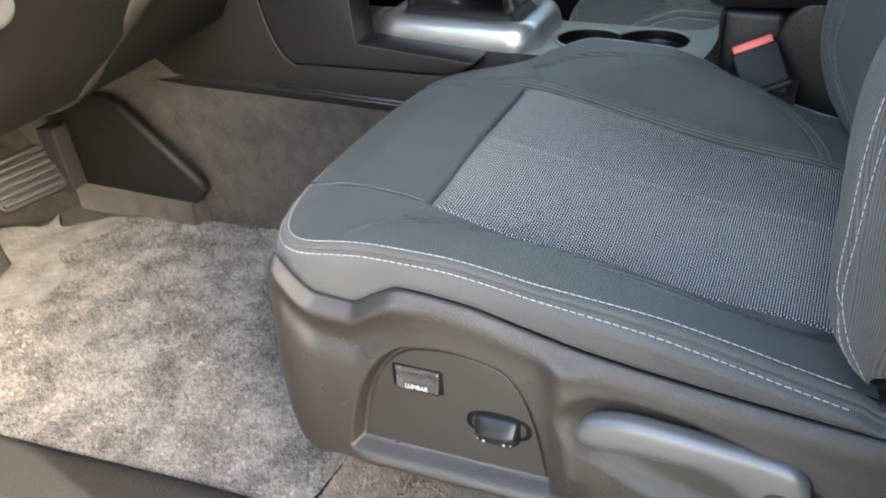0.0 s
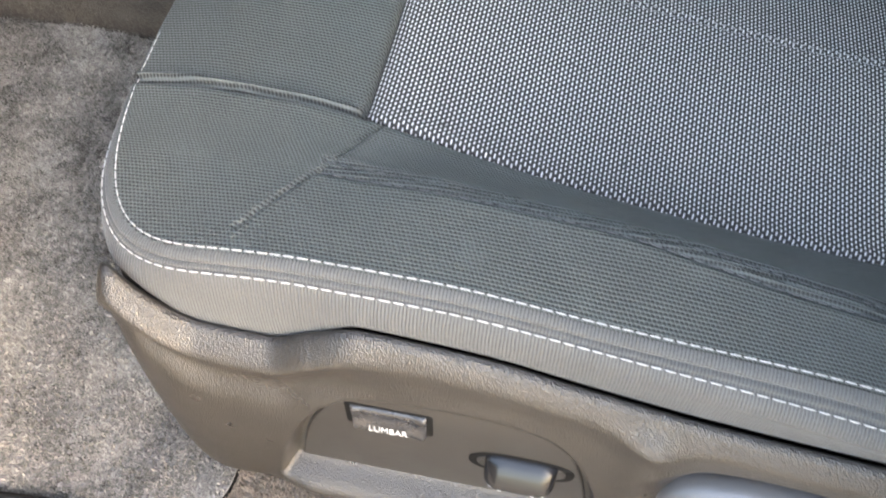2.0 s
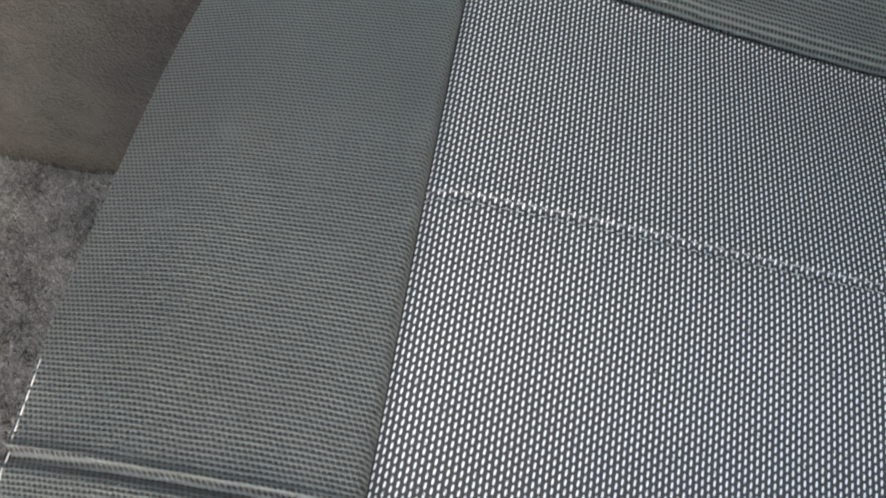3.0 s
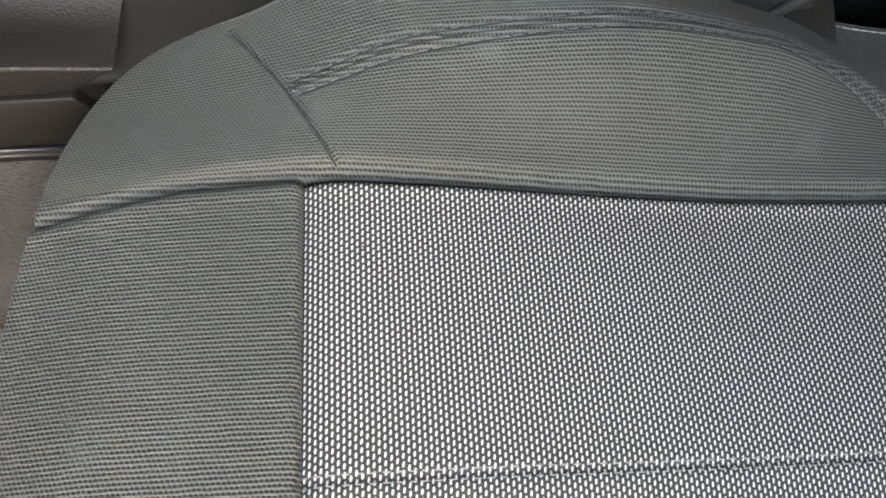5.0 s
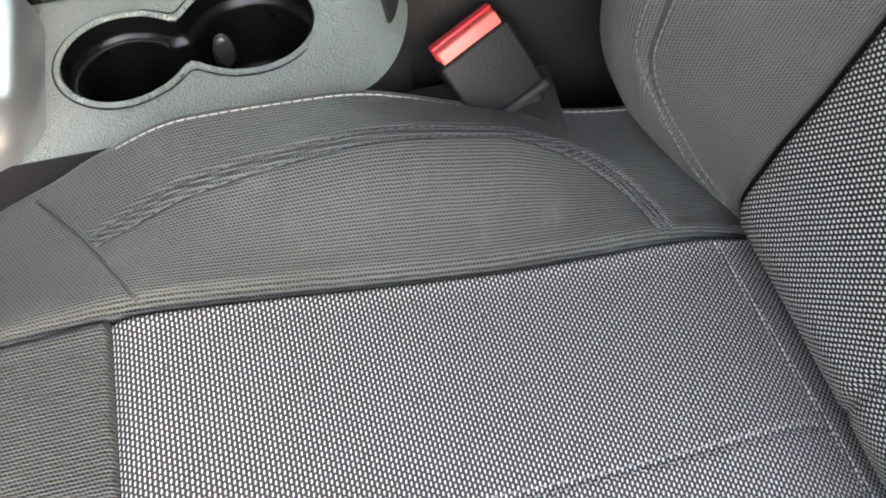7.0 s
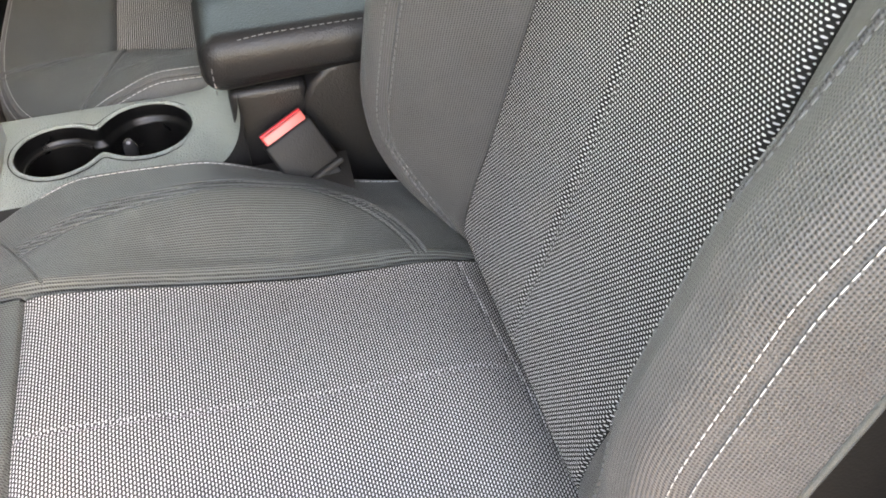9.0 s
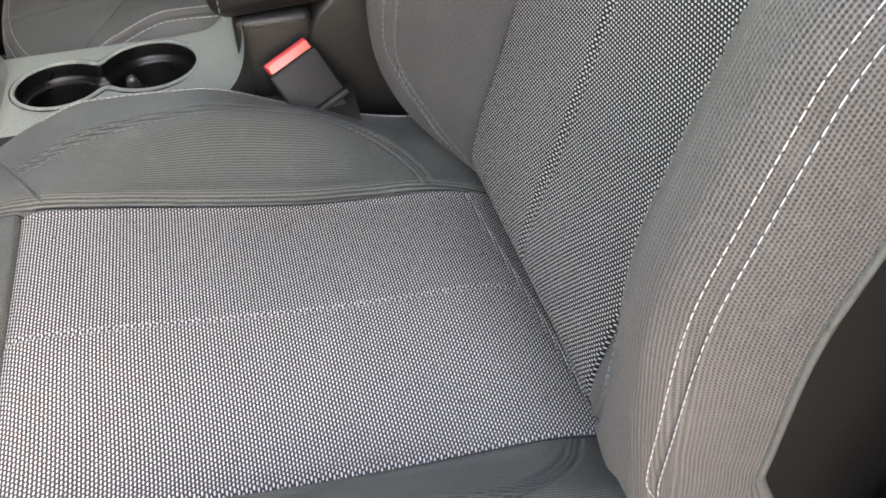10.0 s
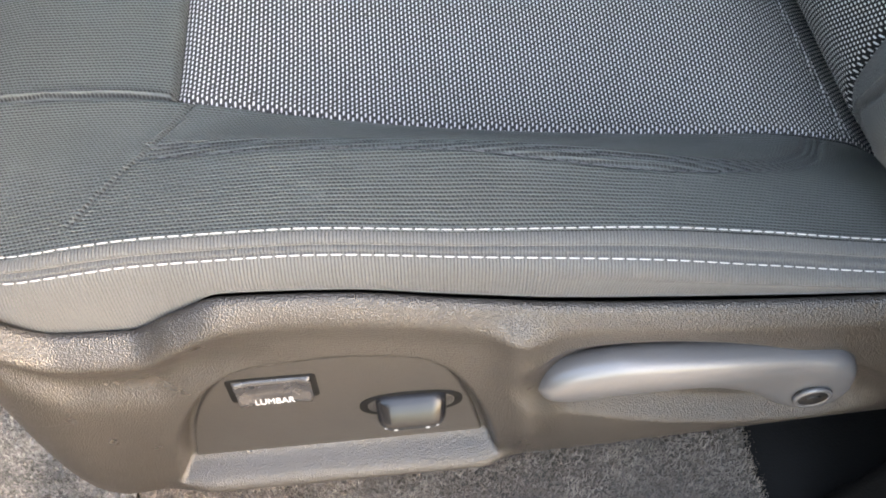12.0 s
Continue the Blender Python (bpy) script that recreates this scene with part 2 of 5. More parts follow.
def smooth(me, on=True):
    me.polygons.foreach_set("use_smooth", np.full(len(me.polygons), on))
    return me


def sheet(P, UV=None, flip=False, closed=False):
    """A smooth quad mesh from a grid of points (rows, columns, 3)."""
    P = np.asarray(P, float)
    nu, nv = P.shape[:2]
    idx = np.arange(nu * nv).reshape(nu, nv)
    if closed:
        idx = np.concatenate([idx, idx[:, :1]], 1)
    a, b, c, d = idx[:-1, :-1], idx[1:, :-1], idx[1:, 1:], idx[:-1, 1:]
    q = np.stack([a, d, c, b] if flip else [a, b, c, d], -1).reshape(-1, 4)
    me = bpy.data.meshes.new("sheet")
    me.from_pydata(P.reshape(-1, 3).tolist(), [], q.tolist())
    if UV is not None:
        layer = me.uv_layers.new(name="uv")
        flat = np.asarray(UV, float).reshape(-1, 2)
        li = np.empty(len(me.loops), int)
        me.loops.foreach_get("vertex_index", li)
        layer.data.foreach_set("uv", flat[li].ravel())
    return smooth(me)


def joined(*meshes):
    bm = bmesh.new()
    for me in meshes:
        bm.from_mesh(me)
    out = bpy.data.meshes.new("joined")
    bm.to_mesh(out)
    bm.free()
    return out


def pchip(xs, ys, x):
    """Shape-keeping cubic through the nodes."""
    xs, ys, x = np.asarray(xs, float), np.asarray(ys, float), np.asarray(x, float)
    h, d = np.diff(xs), np.diff(ys) / np.diff(xs)
    m = np.empty(len(xs))
    m[0], m[-1] = d[0], d[-1]
    for k in range(1, len(xs) - 1):
        m[k] = 0 if d[k - 1] * d[k] <= 0 else 2 * d[k - 1] * d[k] / (d[k - 1] + d[k])
    x = np.clip(x, xs[0], xs[-1])
    k = np.clip(np.searchsorted(xs, x) - 1, 0, len(xs) - 2)
    t = (x - xs[k]) / h[k]
    return (ys[k] * (1 + 2 * t) * (1 - t) ** 2 + m[k] * h[k] * t * (1 - t) ** 2
            + ys[k + 1] * t * t * (3 - 2 * t) + m[k + 1] * h[k] * t * t * (t - 1))


def step(x, a, b):
    t = np.clip((x - a) / (b - a), 0, 1)
    return t * t * (3 - 2 * t)


def resample(points, spacing):
    p = np.asarray(points, float)
    s = np.r_[0, np.cumsum(np.linalg.norm(np.diff(p, axis=0), axis=1))]
    n = max(2, int(s[-1] / spacing) + 1)
    return np.stack([np.interp(np.linspace(0, s[-1], n), s, p[:, k]) for k in range(p.shape[1])], 1)


def tube(points, radius, sides=8, caps=True):
    """A round bar along a line; radius is a number or one for each point, or (a, b) half widths with an up direction."""
    p = [Vector(v) for v in points]
    n = len(p)
    rad = radius if hasattr(radius, "__len__") else [radius] * n
    bm = bmesh.new()
    rings, side = [], None
    for k in range(n):
        ahead = (p[min(k + 1, n - 1)] - p[max(k - 1, 0)]).normalized()
        if side is None:
            side = ahead.cross(Vector((0, 0, 1)) if abs(ahead.z) < 0.9 else Vector((0, 1, 0))).normalized()
        side = (side - ahead * side.dot(ahead)).normalized()
        up = side.cross(ahead)
        rings.append([bm.verts.new(p[k] + rad[k] * (math.cos(a) * side + math.sin(a) * up))
                      for a in (2 * math.pi * j / sides for j in range(sides))])
    for r, s in zip(rings, rings[1:]):
        for j in range(sides):
            bm.faces.new((r[j], r[(j + 1) % sides], s[(j + 1) % sides], s[j]))
    if caps:
        bm.faces.new(rings[0][::-1])
        bm.faces.new(rings[-1])
    bmesh.ops.recalc_face_normals(bm, faces=bm.faces)
    for f in bm.faces:
        f.smooth = len(f.verts) == 4
    return bm


def stitches(points, length=0.0052, gap=0.0016, radius=0.0006):
    """A row of short sewn dashes along a line."""
    p = resample(points, 0.0006)
    s = np.r_[0, np.cumsum(np.linalg.norm(np.diff(p, axis=0), axis=1))]
    verts, faces = [], []
    at = 0.0
    rng = random.Random(len(points) * 7 + int(s[-1] * 1e4))
    while at + length < s[-1]:
        ln = length * rng.uniform(0.88, 1.08)
        ts = [at, at + 0.18 * ln, at + 0.82 * ln, at + ln]
        c = np.stack([np.interp(ts, s, p[:, k]) for k in range(3)], 1)
        d = c[3] - c[0]
        d /= np.linalg.norm(d) + 1e-9
        up = np.array([0, 0, 1.0]) if abs(d[2]) < 0.8 else np.array([-1.0, 0, 0])
        a = np.cross(d, up)
        a /= np.linalg.norm(a) + 1e-9
        b = np.cross(a, d)
        base = len(verts)
        for k, r in enumerate((0.45, 1.0, 1.0, 0.45)):
            for j in range(5):
                w = 2 * math.pi * j / 5
                verts.append(tuple(c[k] + radius * r * (math.cos(w) * a + math.sin(w) * b)))
        for k in range(3):
            for j in range(5):
                i, i2 = base + 5 * k + j, base + 5 * k + (j + 1) % 5
                faces.append((i, i2, i2 + 5, i + 5))
        faces.append(tuple(base + j for j in range(4, -1, -1)))
        faces.append(tuple(base + 15 + j for j in range(5)))
        at += ln + gap * rng.uniform(0.8, 1.2)
    me = bpy.data.meshes.new("stitches")
    me.from_pydata(verts, [], faces)
    return smooth(me)


def slab(outline, lo, hi, axis="z", bevel=0.003, segments=3):
    """A plate with rounded edges: an outline of 2D points pushed from lo to hi along an axis."""
    bm = bmesh.new()
    order = {"z": lambda a, b, c: (a, b, c), "y": lambda a, b, c: (a, c, b), "x": lambda a, b, c: (c, a, b)}[axis]
    vs = [bm.verts.new(order(a, b, lo)) for a, b in outline]
    f = bm.faces.new(vs)
    top = bmesh.ops.extrude_face_region(bm, geom=[f])
    shift = order(0, 0, hi - lo)
    bmesh.ops.translate(bm, verts=[v for v in top["geom"] if isinstance(v, bmesh.types.BMVert)], vec=shift)
    bmesh.ops.recalc_face_normals(bm, faces=bm.faces)
    if bevel:
        sharp = [e for e in bm.edges if len(e.link_faces) == 2 and e.calc_face_angle(0) > 0.6]
        bmesh.ops.bevel(bm, geom=sharp, offset=bevel, segments=segments, affect="EDGES", profile=0.5, clamp_overlap=True)
    for f in bm.faces:
        f.smooth = True
    return bm


def box(x0, y0, z0, x1, y1, z1, bevel=0.004, segments=3):
    return slab([(x0, y0), (x1, y0), (x1, y1), (x0, y1)], z0, z1, "z", bevel, segments)


def flat_shade(bm):
    for f in bm.faces:
        f.smooth = False
    return bm


# ---- seat shape ----
# Height of the cushion along lines of equal y (metres), front to back.
XN = (-0.14, -0.08, -0.035, 0.0, 0.06, 0.15, 0.24, 0.30, 0.345, 0.40, 0.47)
PROFILE = {
    -0.107: (0.323, 0.335, 0.344, 0.348, 0.349, 0.340, 0.333, 0.323, 0.3135, 0.303, 0.290),
    -0.062: (0.327, 0.336, 0.342, 0.344, 0.349, 0.346, 0.332, 0.318, 0.306, 0.293, 0.275),
    0.000: (0.329, 0.338, 0.337, 0.332, 0.317, 0.299, 0.288, 0.283, 0.280, 0.268, 0.215),
    0.140: (0.330, 0.342, 0.343, 0.342, 0.334, 0.318, 0.305, 0.299, 0.295, 0.273, 0.215),
    0.283: (0.328, 0.339, 0.342, 0.343, 0.334, 0.314, 0.297, 0.291, 0.287, 0.272, 0.215),
    0.345: (0.322, 0.331, 0.341, 0.350, 0.366, 0.370, 0.352, 0.322, 0.304, 0.292, 0.275),
    0.390: (0.314, 0.322, 0.335, 0.353, 0.373, 0.369, 0.335, 0.313, 0.302, 0.295, 0.285),
}
YN = tuple(PROFILE)
MID, HALF = 0.1415, 0.2485
ROUND_OUT, ROUND_IN = 3.4, 2.7
# Top edge of the side shield.
TRIM_X = (-0.125, -0.120, -0.112, -0.100, -0.085, -0.055, -0.020, 0.005, 0.030, 0.087, 0.142, 0.20, 0.29, 0.37, 0.60)
TRIM_TOP = (0.258, 0.288, 0.310, 0.326, 0.316, 0.297, 0.296, 0.310, 0.321, 0.318, 0.307, 0.296, 0.287, 0.282, 0.274)


def seam_gap(x, y, line):
    """Distance in plan from points to a line of points."""
    best = np.full(np.shape(x), 9.0)
    for (ax, ay), (bx, by) in zip(line, line[1:]):
        dx, dy = bx - ax, by - ay
        t = np.clip(((x - ax) * dx + (y - ay) * dy) / (dx * dx + dy * dy), 0, 1)
        best = np.minimum(best, np.hypot(x - ax - t * dx, y - ay - t * dy))
    return best


def arc_line(points, n=40):
    p = np.asarray(points, float)
    s = np.r_[0, np.cumsum(np.linalg.norm(np.diff(p, axis=0), axis=1))]
    t = np.linspace(0, s[-1], n)
    return [tuple(v) for v in np.stack([pchip(s, p[:, k], t) for k in range(p.shape[1])], 1)]


def beside(line, o):
    """A line of points moved sideways by o."""
    q = np.array(line)
    d = np.gradient(q, axis=0)
    d /= np.linalg.norm(d, axis=1)[:, None]
    return [tuple(v) for v in q + o * np.stack([-d[:, 1], d[:, 0]], 1)]


DOUBLE_OUT = arc_line([(-0.008, -0.044), (0.04, -0.047), (0.09, -0.049), (0.14, -0.052), (0.19, -0.058), (0.25, -0.061), (0.322, -0.050), (0.363, -0.026), (0.377, -0.004)], 60)
DOUBLE_IN = arc_line([(-0.005, 0.332), (0.045, 0.342), (0.105, 0.348), (0.18, 0.352), (0.235, 0.353), (0.286, 0.346), (0.322, 0.325), (0.339, 0.301), (0.344, 0.287)], 60)
CORNER_OUT = [(0.012, -0.002), (-0.008, -0.046), (-0.048, -0.107)]
CORNER_IN = [(0.018, 0.285), (-0.010, 0.336), (-0.048, 0.392)]
FRONT_SEAM = [(-0.15, 0.002), (-0.07, -0.001), (0.0, 0.0)]
REAR_SEAM = [(0.404, 0.004), (0.386, 0.18), (0.378, 0.279)]
SEAMS = (
    ([(0.0, 0.0), (0.45, -0.002)], 0.0034, 0.0024),
    ([(0.0, 0.283), (0.45, 0.285)], 0.0060, 0.0024),
    ([(-0.15, 0.002), (-0.07, -0.001), (0.0, 0.0)], 0.0026, 0.0020),
    ([(-0.15, 0.266), (-0.10, 0.275), (-0.06, 0.281), (0.0, 0.283)], 0.0045, 0.0026),
    (CORNER_OUT[:2] + [(-0.038, -0.092)], 0.0016, 0.0011),
    (CORNER_IN[:2] + [(-0.040, 0.380)], 0.0018, 0.0011),
    (beside(DOUBLE_OUT, 0.0046), 0.0022, 0.0017),
    (beside(DOUBLE_OUT, -0.0046), 0.0022, 0.0017),
    (beside(DOUBLE_IN, 0.0046), 0.0017, 0.0016),
    (beside(DOUBLE_IN, -0.0046), 0.0017, 0.0016),
    (DOUBLE_OUT, 0.0012, 0.0010),
    (DOUBLE_IN, 0.0012, 0.0010),
    ([(0.0, 0.137), (0.10, 0.139), (0.25, 0.140), (0.38, 0.143)], 0.0015, 0.0020),
    (REAR_SEAM, 0.0018, 0.0018),
)


def cushion_height(x, y, seams=True, grooves=True):
    x, y = np.asarray(x, float), np.asarray(y, float)
    cols = np.stack([pchip(XN, PROFILE[k], x) for k in YN], 0)
    k = np.clip(np.searchsorted(YN, y) - 1, 0, len(YN) - 2)
    yn = np.array(YN)
    h = np.diff(yn)
    d = np.diff(cols, axis=0) / h.reshape((-1,) + (1,) * x.ndim)
    m = np.zeros_like(cols)
    m[0], m[-1] = d[0], d[-1]
    for j in range(1, len(YN) - 1):
        prod = d[j - 1] * d[j]
        m[j] = np.where(prod > 0, 2 * prod / (d[j - 1] + d[j] + 1e-12), 0)
    take = lambda a, j: np.take_along_axis(a, j[None], 0)[0]
    t = np.clip((y - yn[k]) / h[k], -0.2, 1.2)
    z = (take(cols, k) * (1 + 2 * t) * (1 - t) ** 2 + take(m, k) * h[k] * t * (1 - t) ** 2
         + take(cols, k + 1) * t * t * (3 - 2 * t) + take(m, k + 1) * h[k] * t * t * (t - 1))
    if seams:
        low, high = np.zeros_like(z), np.zeros_like(z)
        for line, deep, wide in SEAMS if grooves else ():
            g = seam_gap(x, y, line)
            low = np.maximum(low, deep * np.exp(-(g / wide) ** 2))
            high = np.maximum(high, 0.22 * deep * np.exp(-((g - 2.6 * wide) / (1.6 * wide)) ** 2))
        # The padding rolls over towards the insert; the insert dives under the front panel.
        reach = step(x, -0.16, 0.04) * step(-x, -0.42, -0.32)
        inner, outer = np.maximum(y - 0.283, 0), np.maximum(-y, 0)
        z = z + 0.0115 * reach * (1 - np.exp(-inner / 0.0055)) * np.exp(-(inner / 0.036) ** 2)
        z = z + 0.0035 * reach * (1 - np.exp(-outer / 0.004)) * np.exp(-(outer / 0.022) ** 2)
        z = z - 0.0066 * np.exp(-np.where(x >= 0, x / 0.0065, -x / 0.0012)) * (y >= 0) * (y <= 0.283)
        g = seam_gap(x, y - 0.0035, FRONT_SEAM)
        high = np.maximum(high, 0.0024 * np.exp(-(g / 0.0017) ** 2))
        z = z - low + high * np.clip(1 - low / 0.0015, 0, 1)
    return z


def front_edge(y):
    """x of the cushion's front edge."""
    y = np.asarray(y, float)
    q = np.clip(np.abs(y - MID) / HALF, 0, 1)
    e = np.where(y > MID, ROUND_IN, ROUND_OUT)
    return -0.035 - 0.104 * (1 - q ** e) ** (1 / e)


def cushion_rim(n=160):
    """Plan line of the stitched rim, outer rear round the front to inner rear, with outward normals."""
    back = [(x, MID - HALF) for x in np.linspace(0.490, -0.03, 110)]
    a = np.linspace(0, math.pi, n)
    arc = []
    for t in a:
        e = 2 / (ROUND_OUT if math.cos(t) > 0 else ROUND_IN)
        arc.append((-0.035 - 0.104 * abs(math.sin(t)) ** e, MID - HALF * math.copysign(abs(math.cos(t)) ** e, math.cos(t))))
    inner = [(x, MID + HALF) for x in np.linspace(-0.03, 0.47, 90)]
    p = resample(back + arc + inner, 0.004)
    d = np.gradient(p, axis=0)
    d /= np.linalg.norm(d, axis=1)[:, None] + 1e-12
    nrm = np.stack([d[:, 1], -d[:, 0]], 1)
    if nrm[3, 1] > 0:
        nrm = -nrm
    return p, nrm


def grid_patch(x0, x1, ys, nx):
    """A patch between two front-to-back limits for each y."""
    ys = np.asarray(ys, float)
    t = np.linspace(0, 1, nx)[:, None]
    X = x0(ys)[None] * (1 - t) + x1(ys)[None] * t
    Y = np.broadcast_to(ys, X.shape)
    return X, Y


class Mirror:
    """Places seat points: as they are, or mirrored and shifted for the second seat."""

    def __init__(self, mirrored=False, about=0.0, shift=(0, 0, 0)):
        self.on, self.about, self.shift = mirrored, about, np.array(shift, float)

    def __call__(self, P):
        P = np.array(P, float)
        if self.on:
            P[..., 1] = 2 * self.about - P[..., 1]
        return P + self.shift


def seat_cushion(seat, put, fine=0.0011):
    # Arc length across the cushion, along which the knit is laid.
    section = np.linspace(MID - HALF, MID + HALF, 500)
    level = cushion_height(np.full(500, 0.12), section, True, False)
    girth = np.r_[0, np.cumsum(np.hypot(np.diff(section), np.diff(level)))]

    def lay(name, X, Y, material, label="", seams=True):
        Z = cushion_height(X, Y, seams)
        P = put(np.stack([X, Y, Z], -1))
        run = np.interp(Y, section, girth)
        UV = np.stack([Y, X] if material == WEAVE else [X, run], -1)
        return part(name, sheet(P, UV, flip=put.on), material, seat, label)

    n = lambda a, b: max(6, int(abs(b - a) / fine))
    across = np.linspace(0.0, 0.283, n(0, 0.283))
    same = lambda v: (lambda ys: np.full(len(ys), v))
    X, Y = grid_patch(same(0.0), same(0.47), across, n(0, 0.47))
    lay("seat_insert", X, Y, WEAVE, "black and white dashed woven insert with a centre seam")
    X, Y = grid_patch(front_edge, same(0.0), across, n(0, 0.14))
    lay("front_panel", X, Y, KNIT, "charcoal knit front panel")
    bend = lambda y: math.asin(abs(y - MID) / HALF)
    out = np.r_[MID - HALF * np.sin(np.linspace(math.pi / 2, bend(-0.05), 60)), np.linspace(-0.05, 0.0, 45)]
    corner = lambda ys: np.interp(ys, [p[1] for p in CORNER_OUT[::-1]], [p[0] for p in CORNER_OUT[::-1]])
    out = np.unique(np.clip(out, MID - HALF, 0.0))
    X, Y = grid_patch(front_edge, corner, out, 120)
    lay("corner_panel", X, Y, KNIT)
    ys = np.linspace(MID - HALF, 0.0, n(0, 0.15))
    X, Y = grid_patch(corner, lambda y: 0.404 + 0.066 * step(y, -0.10, -0.06), ys, n(0, 0.5))
    lay("side_bolster", X, Y, KNIT, "charcoal knit side bolster with curved double seam")
    inn = np.unique(np.clip(np.r_[np.linspace(0.283, 0.335, 45), MID + HALF * np.sin(np.linspace(bend(0.335), math.pi / 2, 60))], 0.283, MID + HALF))
    corner_in = lambda ys: np.interp(ys, [p[1] for p in CORNER_IN], [p[0] for p in CORNER_IN])
    X, Y = grid_patch(front_edge, corner_in, inn, 120)
    lay("corner_panel", X, Y, KNIT)
    ys = np.linspace(0.283, MID + HALF, n(0, 0.15))
    X, Y = grid_patch(corner_in, same(0.47), ys, n(0, 0.5))
    lay("side_bolster", X, Y, KNIT, "charcoal knit side bolster with curved double seam")

    # Border below the stitched rim, with a welt between its two stitch rows.
    p, nrm = cushion_rim()
    zr = cushion_height(p[:, 0], p[:, 1])
    # Past the stitched end the border drops and runs on below the backrest.
    drop = step(p[:, 0], 0.394, 0.412) * (p[:, 1] < MID)
    zr = zr + (0.2975 - zr) * drop
    prof = [(0.0, 0.0), (0.0020, -0.0006), (0.0040, -0.0019), (0.0050, -0.0033), (0.0046, -0.0043), (0.0028, -0.0050), (0.0048, -0.0053), (0.0064, -0.0056), (0.0068, -0.0066),
            (0.0054, -0.0074), (0.0072, -0.0081), (0.0090, -0.0100), (0.0108, -0.0150), (0.0128, -0.0215), (0.0140, -0.0290), (0.0140, -0.0350), (0.0126, -0.0400), (0.0092, -0.0440), (0.0030, -0.0480), (-0.02, -0.060)]
    under = 1 - (0.0 if put.on else 0.80) * (step(p[:, 1], -0.075, 0.03) * step(-p[:, 0], 0.02, 0.08))[:, None]
    # Towards the rear of the outer side the padding swells over the shield.
    swell = lambda dz: 0.0095 * math.exp(-((dz + 0.0145) / 0.0085) ** 2) * (step(p[:, 0], 0.10, 0.30) * (p[:, 1] < MID))[:, None]
    # On the outer side the border tucks in just above the shield.
    tall = np.clip((zr - pchip(TRIM_X, TRIM_TOP, p[:, 0]) + 0.004 + 0.010 * step(-p[:, 0], -0.03, 0.0)) / 0.044, 0.45, 1.6)
    tall = 1 + (tall - 1) * (p[:, 1] < MID) * step(p[:, 0], -0.115, -0.085)
    fall = lambda dz: np.where(dz < -0.0100, -0.0100 + (dz + 0.0100) * (0.044 * tall - 0.0100) / 0.034, dz)
    shut = 1 - (step(p[:, 0], 0.462, 0.490) * (p[:, 1] < MID))[:, None]
    rows = np.stack([np.concatenate([p + ((o * under + swell(dz)) * shut - 0.012 * (1 - shut) * (dz < -0.012)) * nrm, (zr + fall(dz))[:, None]], 1) for o, dz in prof], 1)
    s = np.r_[0, np.cumsum(np.linalg.norm(np.diff(p, axis=0), axis=1))]
    w = np.r_[0, np.cumsum(np.hypot(*np.diff(np.array(prof), axis=0).T))]
    UV = np.stack([np.broadcast_to(w, rows.shape[:2]), np.broadcast_to(s[:, None], rows.shape[:2])], -1)
    part("border", sheet(put(rows), UV, flip=not put.on), BORDER, seat, "ribbed charcoal border fabric")
    tuck = (0.0 if put.on else 1.0) * (step(p[:, 1], 0.02, 0.12) * step(-p[:, 0], -0.03, 0.03))[:, None]
    rim = put(np.concatenate([p + (0.0026 * tuck - 0.0016) * nrm, (zr + 0.0003)[:, None] - 0.0034 * tuck], 1))
    low = put(np.concatenate([p + (0.0080 * under + swell(-0.0080)) * nrm, (zr - 0.0078)[:, None]], 1))
    # The rows end where the backrest comes down on the outer side.
    run = slice(int(np.argmax(p[:, 0] < 0.386)), None)
    rim, low = rim[run], low[run]
    part("stitching", stitches(rim, 0.0056, 0.0009, 0.00040), WHITE_THREAD, seat, "white topstitching")
    part("stitching", stitches(low, 0.0056, 0.0013, 0.00042), WHITE_THREAD, seat, "white topstitching")
    for line in (DOUBLE_OUT, DOUBLE_IN):
        for o in (-0.0046, 0.0046):
            e = np.array(beside(line, o))
            P = put(np.concatenate([e, (cushion_height(e[:, 0], e[:, 1]) + 0.0007)[:, None]], 1))
            part("stitching", stitches(P, 0.0050, 0.0018, 0.00050), GREY_THREAD, seat, "grey double stitching")
    for line in (((0.0, 0.137), (0.10, 0.139), (0.25, 0.140), (0.376, 0.143)), REAR_SEAM):
        q = resample(line, 0.004)
        for o in (-0.0022, 0.0022):
            e = q + (np.array([[0, o]]) if line[0][0] == 0.0 else np.array([[o, 0]]))
            P = put(np.concatenate([e, (cushion_height(e[:, 0], e[:, 1]) + 0.0003)[:, None]], 1))
            part("stitching", stitches(P, 0.0034, 0.0024, 0.00036), PALE_THREAD, seat)


# ---- backrest shape ----
LEAN = radians(14.4)
BACK_AT = np.array([0.373, MID, 0.285])
BACK_UP = np.array([math.sin(LEAN), 0, math.cos(LEAN)])
BACK_FWD = np.array([-math.cos(LEAN), 0, math.sin(LEAN)])
SECTION = ((0.0, 0.0), (0.07, 0.0), (0.137, 0.0), (0.1415, 0.0), (0.152, 0.12), (0.170, 0.44), (0.190, 0.74), (0.208, 0.92), (0.225, 1.0), (0.241, 0.99),
           (0.2565, 0.88), (0.2665, 0.70), (0.275, 0.42), (0.281, 0.05), (0.284, -0.40), (0.284, -0.95))
WN = (-0.035, 0.0, 0.02, 0.045, 0.09, 0.135, 0.25, 0.33, 0.38, 0.43, 0.50, 0.60, 0.64, 0.66)
BACK_MID = (-0.090, -0.036, -0.012, 0.000, 0.002, 0.0, 0.0, 0.002, 0.003, 0.003, 0.0, -0.008, -0.02, -0.05)
